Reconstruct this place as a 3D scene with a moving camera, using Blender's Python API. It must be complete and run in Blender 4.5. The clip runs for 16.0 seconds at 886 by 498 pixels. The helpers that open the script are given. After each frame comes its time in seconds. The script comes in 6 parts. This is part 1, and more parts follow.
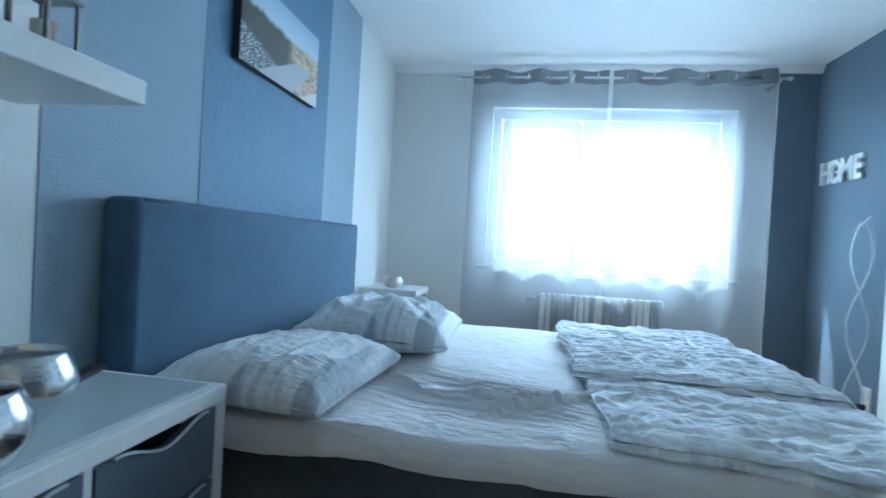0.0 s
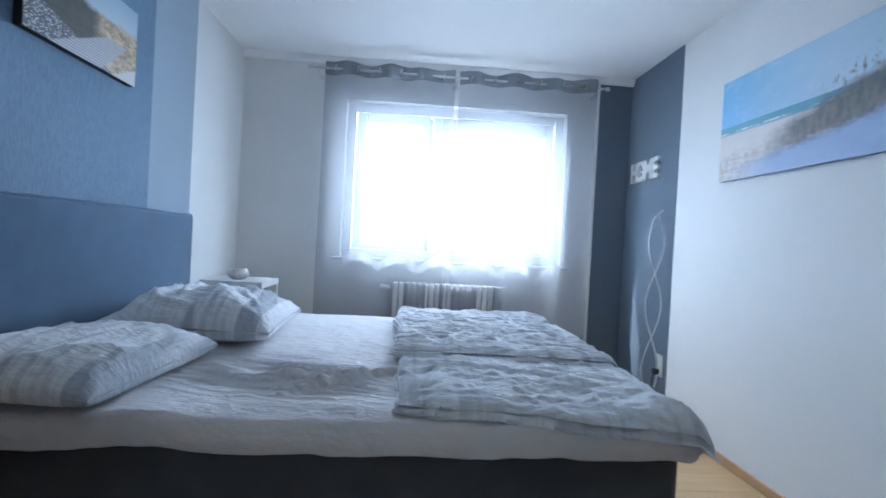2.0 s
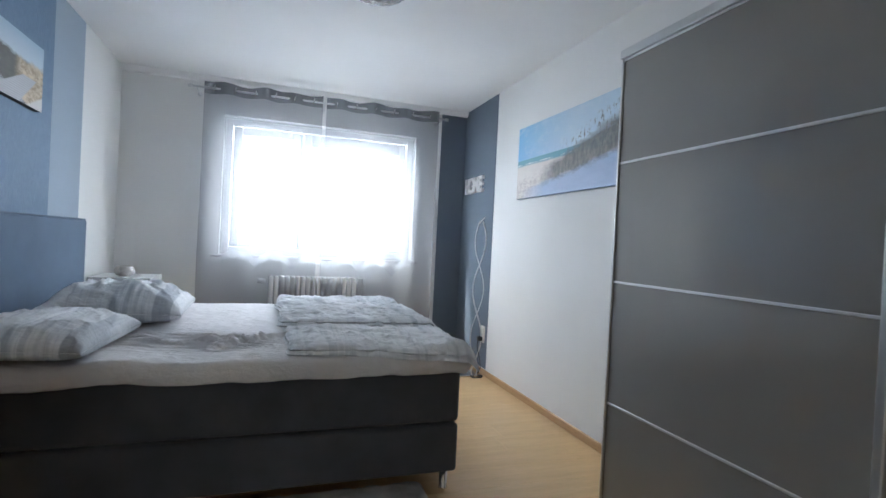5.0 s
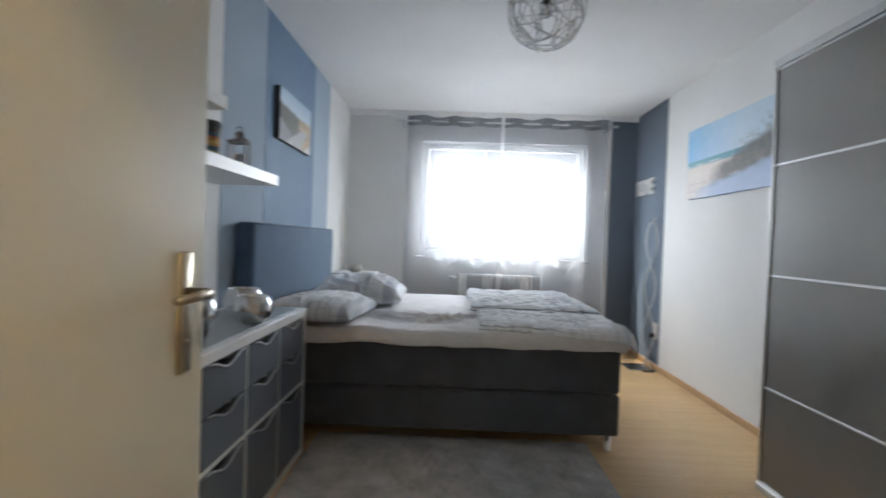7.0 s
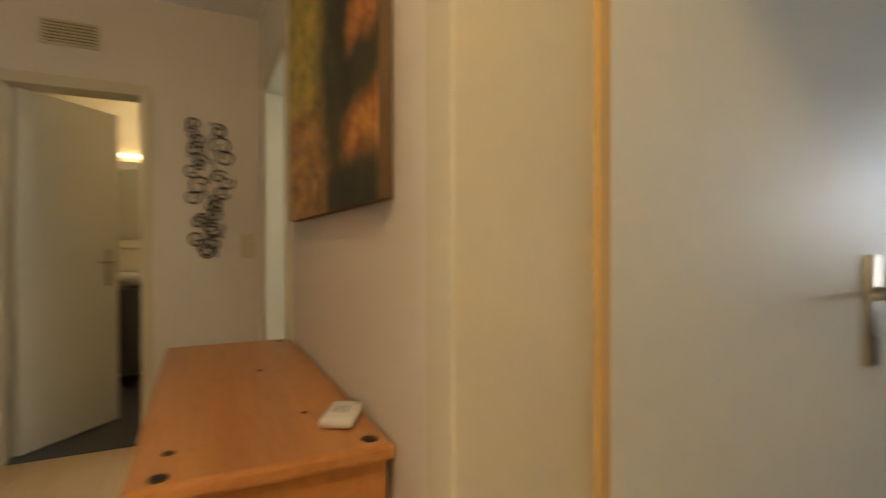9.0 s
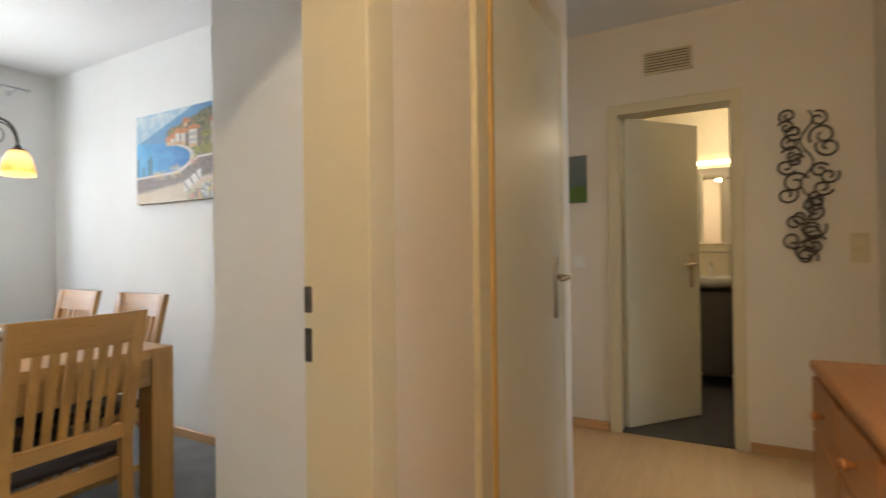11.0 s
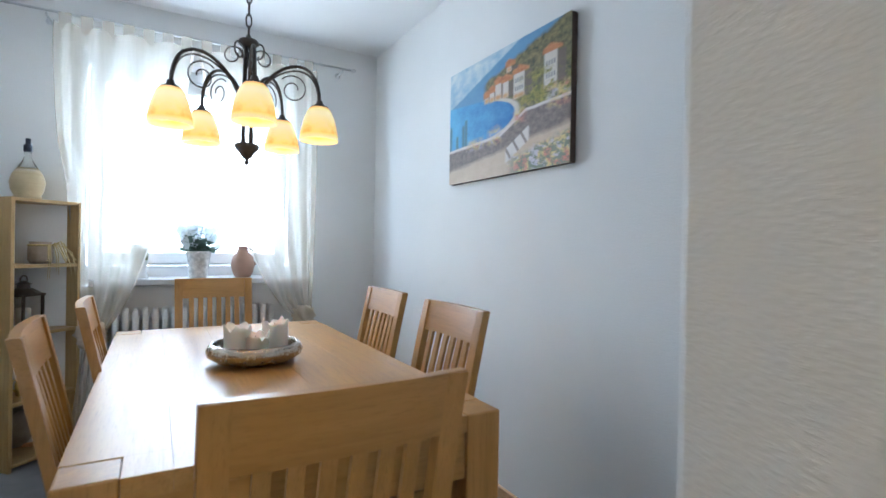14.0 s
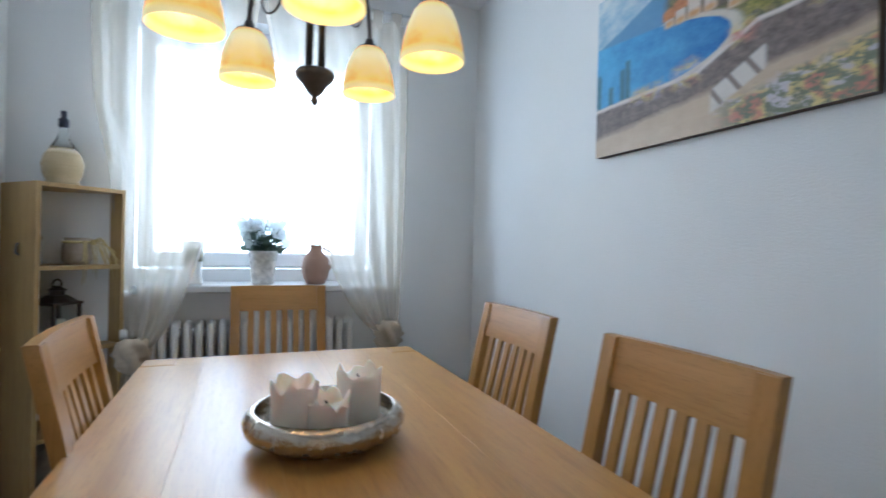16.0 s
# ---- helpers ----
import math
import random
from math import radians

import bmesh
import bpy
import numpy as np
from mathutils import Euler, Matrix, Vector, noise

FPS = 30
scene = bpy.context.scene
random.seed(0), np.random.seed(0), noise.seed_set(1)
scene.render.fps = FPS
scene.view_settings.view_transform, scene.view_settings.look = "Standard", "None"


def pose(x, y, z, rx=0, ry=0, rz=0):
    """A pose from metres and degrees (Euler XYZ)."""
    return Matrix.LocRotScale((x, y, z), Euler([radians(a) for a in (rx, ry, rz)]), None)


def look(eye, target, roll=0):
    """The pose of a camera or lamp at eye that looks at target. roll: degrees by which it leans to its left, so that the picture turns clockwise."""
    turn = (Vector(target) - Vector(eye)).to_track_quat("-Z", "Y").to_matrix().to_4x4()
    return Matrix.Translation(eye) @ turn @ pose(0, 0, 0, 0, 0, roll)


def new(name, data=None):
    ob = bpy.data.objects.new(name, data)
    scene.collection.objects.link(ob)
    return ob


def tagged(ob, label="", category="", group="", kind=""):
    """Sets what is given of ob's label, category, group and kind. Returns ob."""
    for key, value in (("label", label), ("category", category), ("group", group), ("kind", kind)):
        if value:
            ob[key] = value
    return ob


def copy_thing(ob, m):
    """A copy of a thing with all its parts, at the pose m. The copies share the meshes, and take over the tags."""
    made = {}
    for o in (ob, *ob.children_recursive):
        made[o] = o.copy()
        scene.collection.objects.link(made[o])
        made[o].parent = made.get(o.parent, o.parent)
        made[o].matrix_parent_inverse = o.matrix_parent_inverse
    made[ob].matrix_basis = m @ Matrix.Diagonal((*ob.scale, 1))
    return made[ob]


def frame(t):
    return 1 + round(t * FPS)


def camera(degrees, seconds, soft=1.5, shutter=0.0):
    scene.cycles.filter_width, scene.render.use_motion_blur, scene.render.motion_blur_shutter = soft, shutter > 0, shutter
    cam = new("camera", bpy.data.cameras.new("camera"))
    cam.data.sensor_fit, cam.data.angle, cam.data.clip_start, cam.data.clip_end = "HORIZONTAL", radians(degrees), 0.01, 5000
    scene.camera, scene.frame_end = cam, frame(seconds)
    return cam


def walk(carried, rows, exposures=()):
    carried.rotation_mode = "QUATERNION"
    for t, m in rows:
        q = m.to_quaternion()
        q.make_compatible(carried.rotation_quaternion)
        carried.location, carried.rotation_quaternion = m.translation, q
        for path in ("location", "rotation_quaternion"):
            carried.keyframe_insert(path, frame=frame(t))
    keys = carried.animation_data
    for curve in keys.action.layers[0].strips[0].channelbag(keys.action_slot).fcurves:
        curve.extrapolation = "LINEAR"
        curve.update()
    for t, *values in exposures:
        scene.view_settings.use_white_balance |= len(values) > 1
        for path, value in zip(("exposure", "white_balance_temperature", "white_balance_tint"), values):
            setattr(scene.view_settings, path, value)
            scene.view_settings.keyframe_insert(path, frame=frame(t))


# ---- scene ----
cam = camera(83.1, 16.0, 1.5, 0.5)
PATH = [
    (0, (0.398, 0.106, 1.131), (0.079, 2.08, 1.104), 3.3),
    (0.5, (0.483, 0.107, 1.132), (0.284, 2.097, 1.106), 3.2),
    (1, (0.544, 0.107, 1.127), (0.46, 2.105, 1.102), 3.2),
    (1.5, (0.593, 0.081, 1.119), (0.606, 2.081, 1.099), 3.2),
    (2, (0.644, 0.038, 1.113), (0.78, 2.033, 1.091), 3.1),
    (2.5, (0.658, -0.038, 1.124), (0.94, 1.942, 1.105), 3.1),
    (3, (0.642, -0.194, 1.131), (1.067, 1.76, 1.114), 3.0),
    (3.5, (0.647, -0.337, 1.128), (1.184, 1.589, 1.108), 3.0),
    (4, (0.648, -0.452, 1.149), (1.271, 1.449, 1.13), 3.0),
    (4.2, (0.634, -0.528, 1.154), (1.285, 1.363, 1.135), 2.9),
    (6.3, (0.475, -1.203, 1.158), (1.049, 0.713, 1.13), 2.6),
    (6.5, (0.476, -1.255, 1.155), (0.895, 0.701, 1.122), 2.4),
    (7, (0.473, -1.389, 1.144), (0.431, 0.61, 1.108), 2.0),
    (7.5, (0.439, -1.493, 1.141), (-0.076, 0.44, 1.104), 1.6),
    (8, (0.453, -1.619, 1.134), (-0.626, 0.065, 1.099), 1.1),
    (8.5, (0.468, -1.655, 1.126), (-1.035, -0.335, 1.112), 0.4),
    (8.8, (0.474, -1.703, 1.159), (-1.2, -0.609, 1.124), 0.2),
    (9, (0.511, -1.712, 1.125), (-1.288, -0.837, 1.111), -0.1),
    (9.5, (0.564, -1.803, 1.123), (-1.423, -1.576, 1.135), -0.3),
    (9.6, (0.562, -1.822, 1.116), (-1.433, -1.678, 1.135), -0.2),
    (10, (0.596, -1.918, 1.122), (-1.385, -2.191, 1.151), 0.0),
    (10.2, (0.585, -1.956, 1.118), (-1.362, -2.41, 1.15), -0.2),
    (12.3, (0.263, -2.448, 1.137), (-1.057, -3.95, 1.152), 0.4),
    (12.5, (0.223, -2.511, 1.135), (-0.991, -4.1, 1.161), 0.9),
    (13, (0.126, -2.689, 1.138), (-0.948, -4.376, 1.152), 0.9),
    (13.5, (0.001, -2.921, 1.135), (-1.015, -4.643, 1.14), 0.9),
    (14, (-0.105, -3.156, 1.141), (-1.104, -4.888, 1.133), 1.0),
    (14.5, (-0.2, -3.408, 1.135), (-1.122, -5.183, 1.135), 1.1),
    (15, (-0.251, -3.614, 1.132), (-1.142, -5.405, 1.13), 1.1),
    (15.5, (-0.28, -3.801, 1.134), (-1.16, -5.597, 1.128), 1.2),
    (16, (-0.245, -3.926, 1.123), (-0.987, -5.783, 1.12), 1.3),
]
EXPOSURES = [(0, 0.30, 4680, -8), (1.5, 0.02, 4980, 4), (3.5, 0.03, 5600, 6), (7, 0.08, 6400, 8), (8.5, -0.05, 6500, 8), (9.4, 0.38, 6450, 8), (10.2, 0.42, 6350, 8), (12.3, 0.42, 5300, 10), (13, 0.38, 5200, 10), (14, 0.08, 5080, 6), (15, -0.1, 5080, 6), (16, -0.3, 5030, 6)]
walk(cam, [(t, look(eye, target, roll)) for t, eye, target, roll in PATH], EXPOSURES)
# ==== world ====
world = bpy.data.worlds.new("sky")
scene.world = world
world.use_nodes = True
wn = world.node_tree.nodes
sky = wn.new("ShaderNodeTexSky")
sky.sky_type, sky.sun_disc = "NISHITA", False
sky.sun_elevation, sky.sun_rotation = radians(50), radians(-67)
world.node_tree.links.new(sky.outputs[0], wn["Background"].inputs[0])
wn["Background"].inputs[1].default_value = 0.1


def lamp(name, kind, m, power, colour=(1, 1, 1), size=0.1, size_y=0.0):
    data = bpy.data.lights.new(name, kind)
    data.energy, data.color = power, colour
    if kind == "AREA":
        data.shape, data.size, data.size_y = "RECTANGLE", size, size_y or size
    elif kind == "SUN":
        data.angle = size
    else:
        data.shadow_soft_size = size
    ob = new(name, data)
    ob.matrix_world = m
    return ob


lamp("sun", "SUN", look((-2.73, 6.005, 6.96), (1.87, 4.05, 1.0)), 5.0, (1, 0.95, 0.87), radians(0.5))
lamp("bedroom_window_light", "AREA", look((0.985, 4.90, 2.25), (0.985, 3.90, 1.65)), 650, (0.93, 0.97, 1), 3.4, 2.6)
lamp("dining_window_light", "AREA", look((-0.33, -7.0, 1.55), (-0.33, -3, 1.55)), 92, (0.93, 0.97, 1), 1.7, 1.7)
lamp("side_room_window_light", "AREA", look((-1.95, 0.62, 1.55), (-1.9, -0.4, 1.45)), 26, (0.84, 0.93, 1), 1.1, 1.3)
lamp("hall_ceiling_light", "POINT", pose(0.8, -1.98, 2.42), 35, (1, 0.73, 0.41), 0.05)
lamp("bathroom_light", "POINT", pose(-3.9, -2.0, 2.2), 11, (1, 0.75, 0.45), 0.08)

class Shader:
    """A small builder of node materials."""

    def __init__(self, name, rough=0.6, metal=0.0):
        self.mat = bpy.data.materials.new(name)
        self.mat.use_nodes = True
        self.nt = self.mat.node_tree
        self.bsdf = self.nt.nodes["Principled BSDF"]
        self.bsdf.inputs["Roughness"].default_value = rough
        self.bsdf.inputs["Metallic"].default_value = metal
        self.pos = self.nt.nodes.new("ShaderNodeTexCoord").outputs["Object"]

    def put(self, socket, value):
        if isinstance(value, bpy.types.NodeSocket):
            self.nt.links.new(value, socket)
        elif isinstance(value, tuple) and len(value) == 3 and socket.type == "RGBA":
            socket.default_value = (*value, 1)
        else:
            socket.default_value = value

    def node(self, kind, out=0, **given):
        n = self.nt.nodes.new(kind)
        for key, value in given.items():
            self.put(n.inputs[key.replace("_", " ")], value)
        return n.outputs[out]

    def math(self, op, a, b=0.0):
        n = self.nt.nodes.new("ShaderNodeMath")
        n.operation = op
        self.put(n.inputs[0], a)
        self.put(n.inputs[1], b)
        return n.outputs[0]

    def stretch(self, x, y, z):
        n = self.nt.nodes.new("ShaderNodeMapping")
        n.inputs["Scale"].default_value = (x, y, z)
        self.nt.links.new(self.pos, n.inputs[0])
        return n.outputs[0]

    def noise(self, scale, detail=3.0, vector=None, rough=0.5):
        return self.node("ShaderNodeTexNoise", 0, Vector=vector or self.pos, Scale=scale, Detail=detail, Roughness=rough)

    def ramp(self, fac, low, high):
        n = self.nt.nodes.new("ShaderNodeMapRange")
        n.clamp = True
        for i, v in enumerate((fac, low, high, 0.0, 1.0)):
            self.put(n.inputs[i], v)
        return n.outputs[0]

    def mix(self, fac, a, b):
        n = self.nt.nodes.new("ShaderNodeMix")
        n.data_type = "RGBA"
        self.put(n.inputs[0], fac)
        self.put(n.inputs[6], a)
        self.put(n.inputs[7], b)
        return n.outputs[2]

    def axes(self):
        n = self.nt.nodes.new("ShaderNodeSeparateXYZ")
        self.nt.links.new(self.pos, n.inputs[0])
        return n.outputs

    def bump(self, height, strength=0.2, distance=0.002):
        b = self.nt.nodes.new("ShaderNodeBump")
        b.inputs["Strength"].default_value = strength
        b.inputs["Distance"].default_value = distance
        self.nt.links.new(height, b.inputs["Height"])
        self.nt.links.new(b.outputs[0], self.bsdf.inputs["Normal"])

    def colour(self, value):
        self.put(self.bsdf.inputs["Base Color"], value)
        return self.mat


def tone(c, k):
    return tuple(min(1, v * k) for v in c)


def surface(name, c, rough=0.6, metal=0.0, vary=0.12, scale=3.0, grain=120.0, relief=0.15, deep=0.001):
    """Paint, plaster, plastic or metal: large mottling, fine grain and a little relief."""
    s = Shader(name, rough, metal)
    big, fine = s.noise(scale), s.noise(grain, 2.0)
    col = s.mix(s.ramp(big, 0.3, 0.7), tone(c, 1 - vary), tone(c, 1 + vary * 0.6))
    col = s.mix(s.math("MULTIPLY", fine, vary), col, tone(c, 0.75))
    if relief:
        s.bump(fine, relief, deep)
    s.put(s.bsdf.inputs["Roughness"], s.math("ADD", s.math("MULTIPLY", big, 0.12), rough - 0.06))
    return s.colour(col)


def wallpaper(name, c, scale=170.0, relief=0.3, rough=0.85):
    """Wood-chip paper painted over: soft irregular lumps and faint mottling."""
    s = Shader(name, rough)
    lumps = s.noise(scale, 3.0, None, 0.6)
    col = s.mix(s.ramp(s.noise(1.2), 0.3, 0.7), tone(c, 0.96), tone(c, 1.02))
    s.bump(s.ramp(lumps, 0.42, 0.7), relief, 0.0025)
    return s.colour(col)


def wood(name, light, dark, axis=2, rough=0.42, ring=1.0, pieces=0.0):
    """Grain stretched along one axis, with darker streaks; pieces: how far each piece differs."""
    s = Shader(name, rough)
    k = [22.0 * ring] * 3
    k[axis] = 1.3
    v = s.stretch(*k)
    if pieces:
        info = s.nt.nodes.new("ShaderNodeObjectInfo")
        shift = s.node("ShaderNodeVectorMath", 0)
        add = shift.node
        add.operation = "ADD"
        s.put(add.inputs[0], v)
        comb = s.node("ShaderNodeCombineXYZ", 0, X=s.math("MULTIPLY", info.outputs["Random"], 40.0), Y=s.math("MULTIPLY", info.outputs["Random"], 17.0))
        s.put(add.inputs[1], comb)
        v = add.outputs[0]
    a = s.noise(1.0, 5.0, v, 0.62)
    b = s.noise(4.5, 3.0, v, 0.6)
    col = s.mix(s.ramp(a, 0.3, 0.72), dark, light)
    col = s.mix(s.math("MULTIPLY", s.ramp(b, 0.52, 0.75), 0.45), col, tone(dark, 0.7))
    if pieces:
        col = s.mix(s.math("MULTIPLY", info.outputs["Random"], pieces), col, tone(dark, 0.85))
    pores = s.noise(14.0, 2.0, v, 0.7)
    col = s.mix(s.math("MULTIPLY", s.ramp(pores, 0.56, 0.68), 0.35), col, tone(dark, 0.6))
    s.bump(s.math("ADD", b, s.math("MULTIPLY", pores, 0.6)), 0.14, 0.0006)
    s.put(s.bsdf.inputs["Roughness"], s.math("ADD", s.math("MULTIPLY", a, 0.16), rough - 0.08))
    return s.colour(col)


def cloth(name, c, weave=900.0, vary=0.15, relief=0.35, rough=0.95, stripes=None, sheen=0.2, crumple=0.0):
    """Woven cloth; stripes: (axis, second colour) for irregular printed bands across it."""
    s = Shader(name, rough)
    big, fine = s.noise(7.0), s.noise(weave, 1.0)
    col = s.mix(s.ramp(big, 0.3, 0.7), tone(c, 1 - vary), tone(c, 1 + vary * 0.5))
    if stripes:
        axis, other = stripes
        k = [0.6, 0.6, 0.6]
        k[axis] = 26.0
        band = s.noise(1.0, 4.0, s.stretch(*k), 0.75)
        k[axis] = 7.0
        wide = s.noise(1.0, 2.0, s.stretch(*k), 0.5)
        col = s.mix(s.ramp(band, 0.5, 0.62), col, s.mix(0.45, c, other))
        col = s.mix(s.math("MULTIPLY", s.ramp(wide, 0.58, 0.62), 0.75), col, other)
    col = s.mix(s.math("MULTIPLY", fine, vary), col, tone(c, 0.6))
    if crumple:
        warp = s.noise(6.0, 2.0)
        folds = s.math("ABSOLUTE", s.math("SUBTRACT", s.noise(15.0, 3.0, s.stretch(0.7, 1.6, 1.0), 0.55), 0.5))
        height = s.math("ADD", s.math("MULTIPLY", folds, -1.0), s.math("MULTIPLY", s.math("ADD", fine, warp), 0.03))
        s.bump(height, min(1.0, crumple), 0.035)
    else:
        s.bump(fine, relief, 0.0012)
    s.bsdf.inputs["Sheen Weight"].default_value = sheen
    return s.colour(col)


def sheer(name, c, clear=0.5, fold=60.0):
    """Thin voile that lets part of the light straight through and scatters the rest."""
    s = Shader(name, 0.9)
    nt = s.nt
    weave = s.noise(fold, 2.0, s.stretch(1, 1, 0.04))
    out = nt.nodes["Material Output"]
    thin = nt.nodes.new("ShaderNodeBsdfTransparent")
    glow = nt.nodes.new("ShaderNodeBsdfTranslucent")
    soft = nt.nodes.new("ShaderNodeBsdfDiffuse")
    for n in (glow, soft):
        n.inputs[0].default_value = (*c, 1)
    thin.inputs[0].default_value = (*tone(c, 1.15), 1)
    both, all_ = nt.nodes.new("ShaderNodeMixShader"), nt.nodes.new("ShaderNodeMixShader")
    both.inputs[0].default_value = 0.5
    nt.links.new(glow.outputs[0], both.inputs[1])
    nt.links.new(soft.outputs[0], both.inputs[2])
    s.put(all_.inputs[0], s.math("ADD", s.math("MULTIPLY", weave, 0.06), 1 - clear - 0.03))
    nt.links.new(thin.outputs[0], all_.inputs[1])
    nt.links.new(both.outputs[0], all_.inputs[2])
    nt.links.new(all_.outputs[0], out.inputs[0])
    return s.mat


def glass(name, c=(1, 1, 1), rough=0.0):
    s = Shader(name, rough)
    s.bsdf.inputs["Transmission Weight"].default_value = 1.0
    s.bsdf.inputs["IOR"].default_value = 1.45
    return s.colour(c)


def glowing(name, c, power):
    s = Shader(name, 0.4)
    s.put(s.bsdf.inputs["Emission Color"], c)
    s.bsdf.inputs["Emission Strength"].default_value = power
    return s.colour(c)


WALL = wallpaper("white_woodchip_wall", (0.80, 0.80, 0.79))
HALLWALL = wallpaper("cream_woodchip_wall", (0.74, 0.68, 0.60))
CEILING = wallpaper("white_ceiling_paper", (0.84, 0.84, 0.84), 90.0, 0.25)
STRIPE = wallpaper("pale_blue_wallpaper", (0.36, 0.43, 0.51), 150.0, 0.55)
SLATE = wallpaper("slate_paint", (0.15, 0.185, 0.235), 170.0, 0.4)


def woven_wallpaper():
    s = Shader("textured_blue_wallpaper", 0.7)
    threads = s.noise(1.0, 4.0, s.stretch(90, 260, 34), 0.7)
    col = s.mix(s.ramp(threads, 0.35, 0.7), (0.11, 0.175, 0.275), (0.19, 0.28, 0.39))
    s.bump(threads, 0.5, 0.002)
    return s.colour(col)


DENIM = woven_wallpaper()
LAMINATE = wood("beech_laminate", (0.72, 0.50, 0.26), (0.61, 0.39, 0.18), 0, 0.36, 0.8, 0.35)
SKIRT = wood("beech_skirting", (0.55, 0.34, 0.17), (0.44, 0.25, 0.11), 1, 0.4)
GAP = surface("dark_gap", (0.12, 0.08, 0.05), 0.9)
CARPET = cloth("grey_carpet", (0.20, 0.205, 0.22), 420.0, 0.25, 0.8)
RUG = cloth("grey_shag_rug", (0.48, 0.47, 0.47), 260.0, 0.35, 1.0)
LACQUER = surface("white_lacquer", (0.80, 0.80, 0.79), 0.3, 0, 0.03, 2.0, 60.0, 0.03)
FRAMEPAINT = surface("white_window_plastic", (0.83, 0.84, 0.85), 0.28, 0, 0.03, 2.0, 60.0, 0.02)
CREAM = surface("cream_door_paint", (0.62, 0.555, 0.39), 0.42, 0, 0.05, 1.5, 90.0, 0.08)
DOORWHITE = surface("off_white_door_paint", (0.65, 0.64, 0.55), 0.38, 0, 0.05, 1.5, 90.0, 0.06)
RUBBER = surface("ochre_seal", (0.55, 0.36, 0.12), 0.6, 0, 0.1)
CHROME = surface("brushed_chrome", (0.70, 0.70, 0.70), 0.22, 1.0, 0.08, 20.0, 300.0, 0.03)
SILVER = surface("satin_aluminium", (0.66, 0.67, 0.68), 0.36, 1.0, 0.05, 10.0, 200.0, 0.05)
NICKEL = surface("aged_nickel", (0.55, 0.49, 0.38), 0.32, 1.0, 0.15, 30.0, 200.0, 0.05)
IRON = surface("dark_bronze_iron", (0.10, 0.085, 0.075), 0.45, 0.7, 0.25, 40.0, 200.0, 0.2)
BLACK = surface("black_plastic", (0.02, 0.02, 0.022), 0.4)
NAVY = cloth("blue_headboard_cloth", (0.075, 0.125, 0.20), 700.0, 0.12)
CHARCOAL = cloth("charcoal_bed_cloth", (0.070, 0.073, 0.085), 700.0, 0.2)
SHEET = cloth("pale_grey_jersey_sheet", (0.74, 0.72, 0.73), 800.0, 0.07, 0.15, 0.95, None, 0.2, 0.42)
BEDDING = cloth("grey_striped_bedding", (0.82, 0.83, 0.85), 800.0, 0.08, 0.2, 0.95, (0, (0.38, 0.41, 0.46)), 0.2, 0.5)
BEDDING2 = cloth("grey_striped_duvet_cloth", (0.82, 0.835, 0.86), 800.0, 0.08, 0.2, 0.95, (0, (0.50, 0.53, 0.57)), 0.2, 0.38)
VOILE = sheer("grey_voile", (0.62, 0.63, 0.66), 0.75)
BAND = sheer("grey_satin_band", (0.34, 0.35, 0.38), 0.50)
HEM = sheer("bright_net_hem", (0.92, 0.93, 0.94), 0.30)
NET = sheer("white_net", (0.88, 0.89, 0.90), 0.85)
ECRU = sheer("ecru_voile", (0.86, 0.82, 0.75), 0.65)
ECRUHEM = sheer("ecru_voile_hem", (0.80, 0.76, 0.70), 0.25)
DRAWER = surface("blue_grey_drawer_front", (0.135, 0.155, 0.19), 0.38, 0, 0.06, 2.0, 90.0, 0.04)
PANE = glass("window_glass")
CLEAR = glass("clear_glass")
OAK = wood("oiled_oak", (0.46, 0.25, 0.068), (0.34, 0.175, 0.042), 2, 0.33)
OAKTOP = wood("oiled_oak_tabletop", (0.50, 0.29, 0.085), (0.37, 0.195, 0.05), 1, 0.32, 0.9)
OAKSIDE = wood("oiled_oak_crosswise", (0.46, 0.25, 0.068), (0.34, 0.175, 0.042), 0, 0.31)
PINE = wood("honey_pine", (0.58, 0.27, 0.085), (0.44, 0.18, 0.05), 0, 0.36, 0.6)
SHELFWOOD = wood("birch_shelf_board", (0.50, 0.35, 0.15), (0.38, 0.25, 0.10), 2, 0.45, 0.7)
KNOT = surface("dark_knot", (0.035, 0.018, 0.01), 0.5)
LEATHER = surface("dark_brown_leather", (0.030, 0.020, 0.016), 0.42, 0, 0.2, 12.0, 180.0, 0.3)
WAX = surface("ivory_wax", (0.78, 0.75, 0.66), 0.45, 0, 0.05, 20.0, 60.0, 0.1)
WAX.node_tree.nodes["Principled BSDF"].inputs["Subsurface Weight"].default_value = 0.2
HAMMERED = surface("hammered_pewter", (0.50, 0.45, 0.38), 0.26, 1.0, 0.2, 45.0, 70.0, 0.6, 0.004)
SALT = surface("white_pebbles", (0.70, 0.68, 0.64), 0.7, 0, 0.15, 60.0)
RADIATOR = surface("white_radiator_enamel", (0.74, 0.74, 0.73), 0.35, 0, 0.04)
SILL = surface("grey_stone_sill", (0.60, 0.60, 0.60), 0.35, 0, 0.12, 18.0, 200.0, 0.05)
TILE = surface("anthracite_floor_tile", (0.055, 0.055, 0.06), 0.35, 0, 0.2, 6.0)
CERAMIC = surface("white_ceramic", (0.82, 0.81, 0.78), 0.15, 0, 0.03)
CLAY = surface("terracotta_jug", (0.42, 0.27, 0.20), 0.6, 0, 0.15, 15.0)
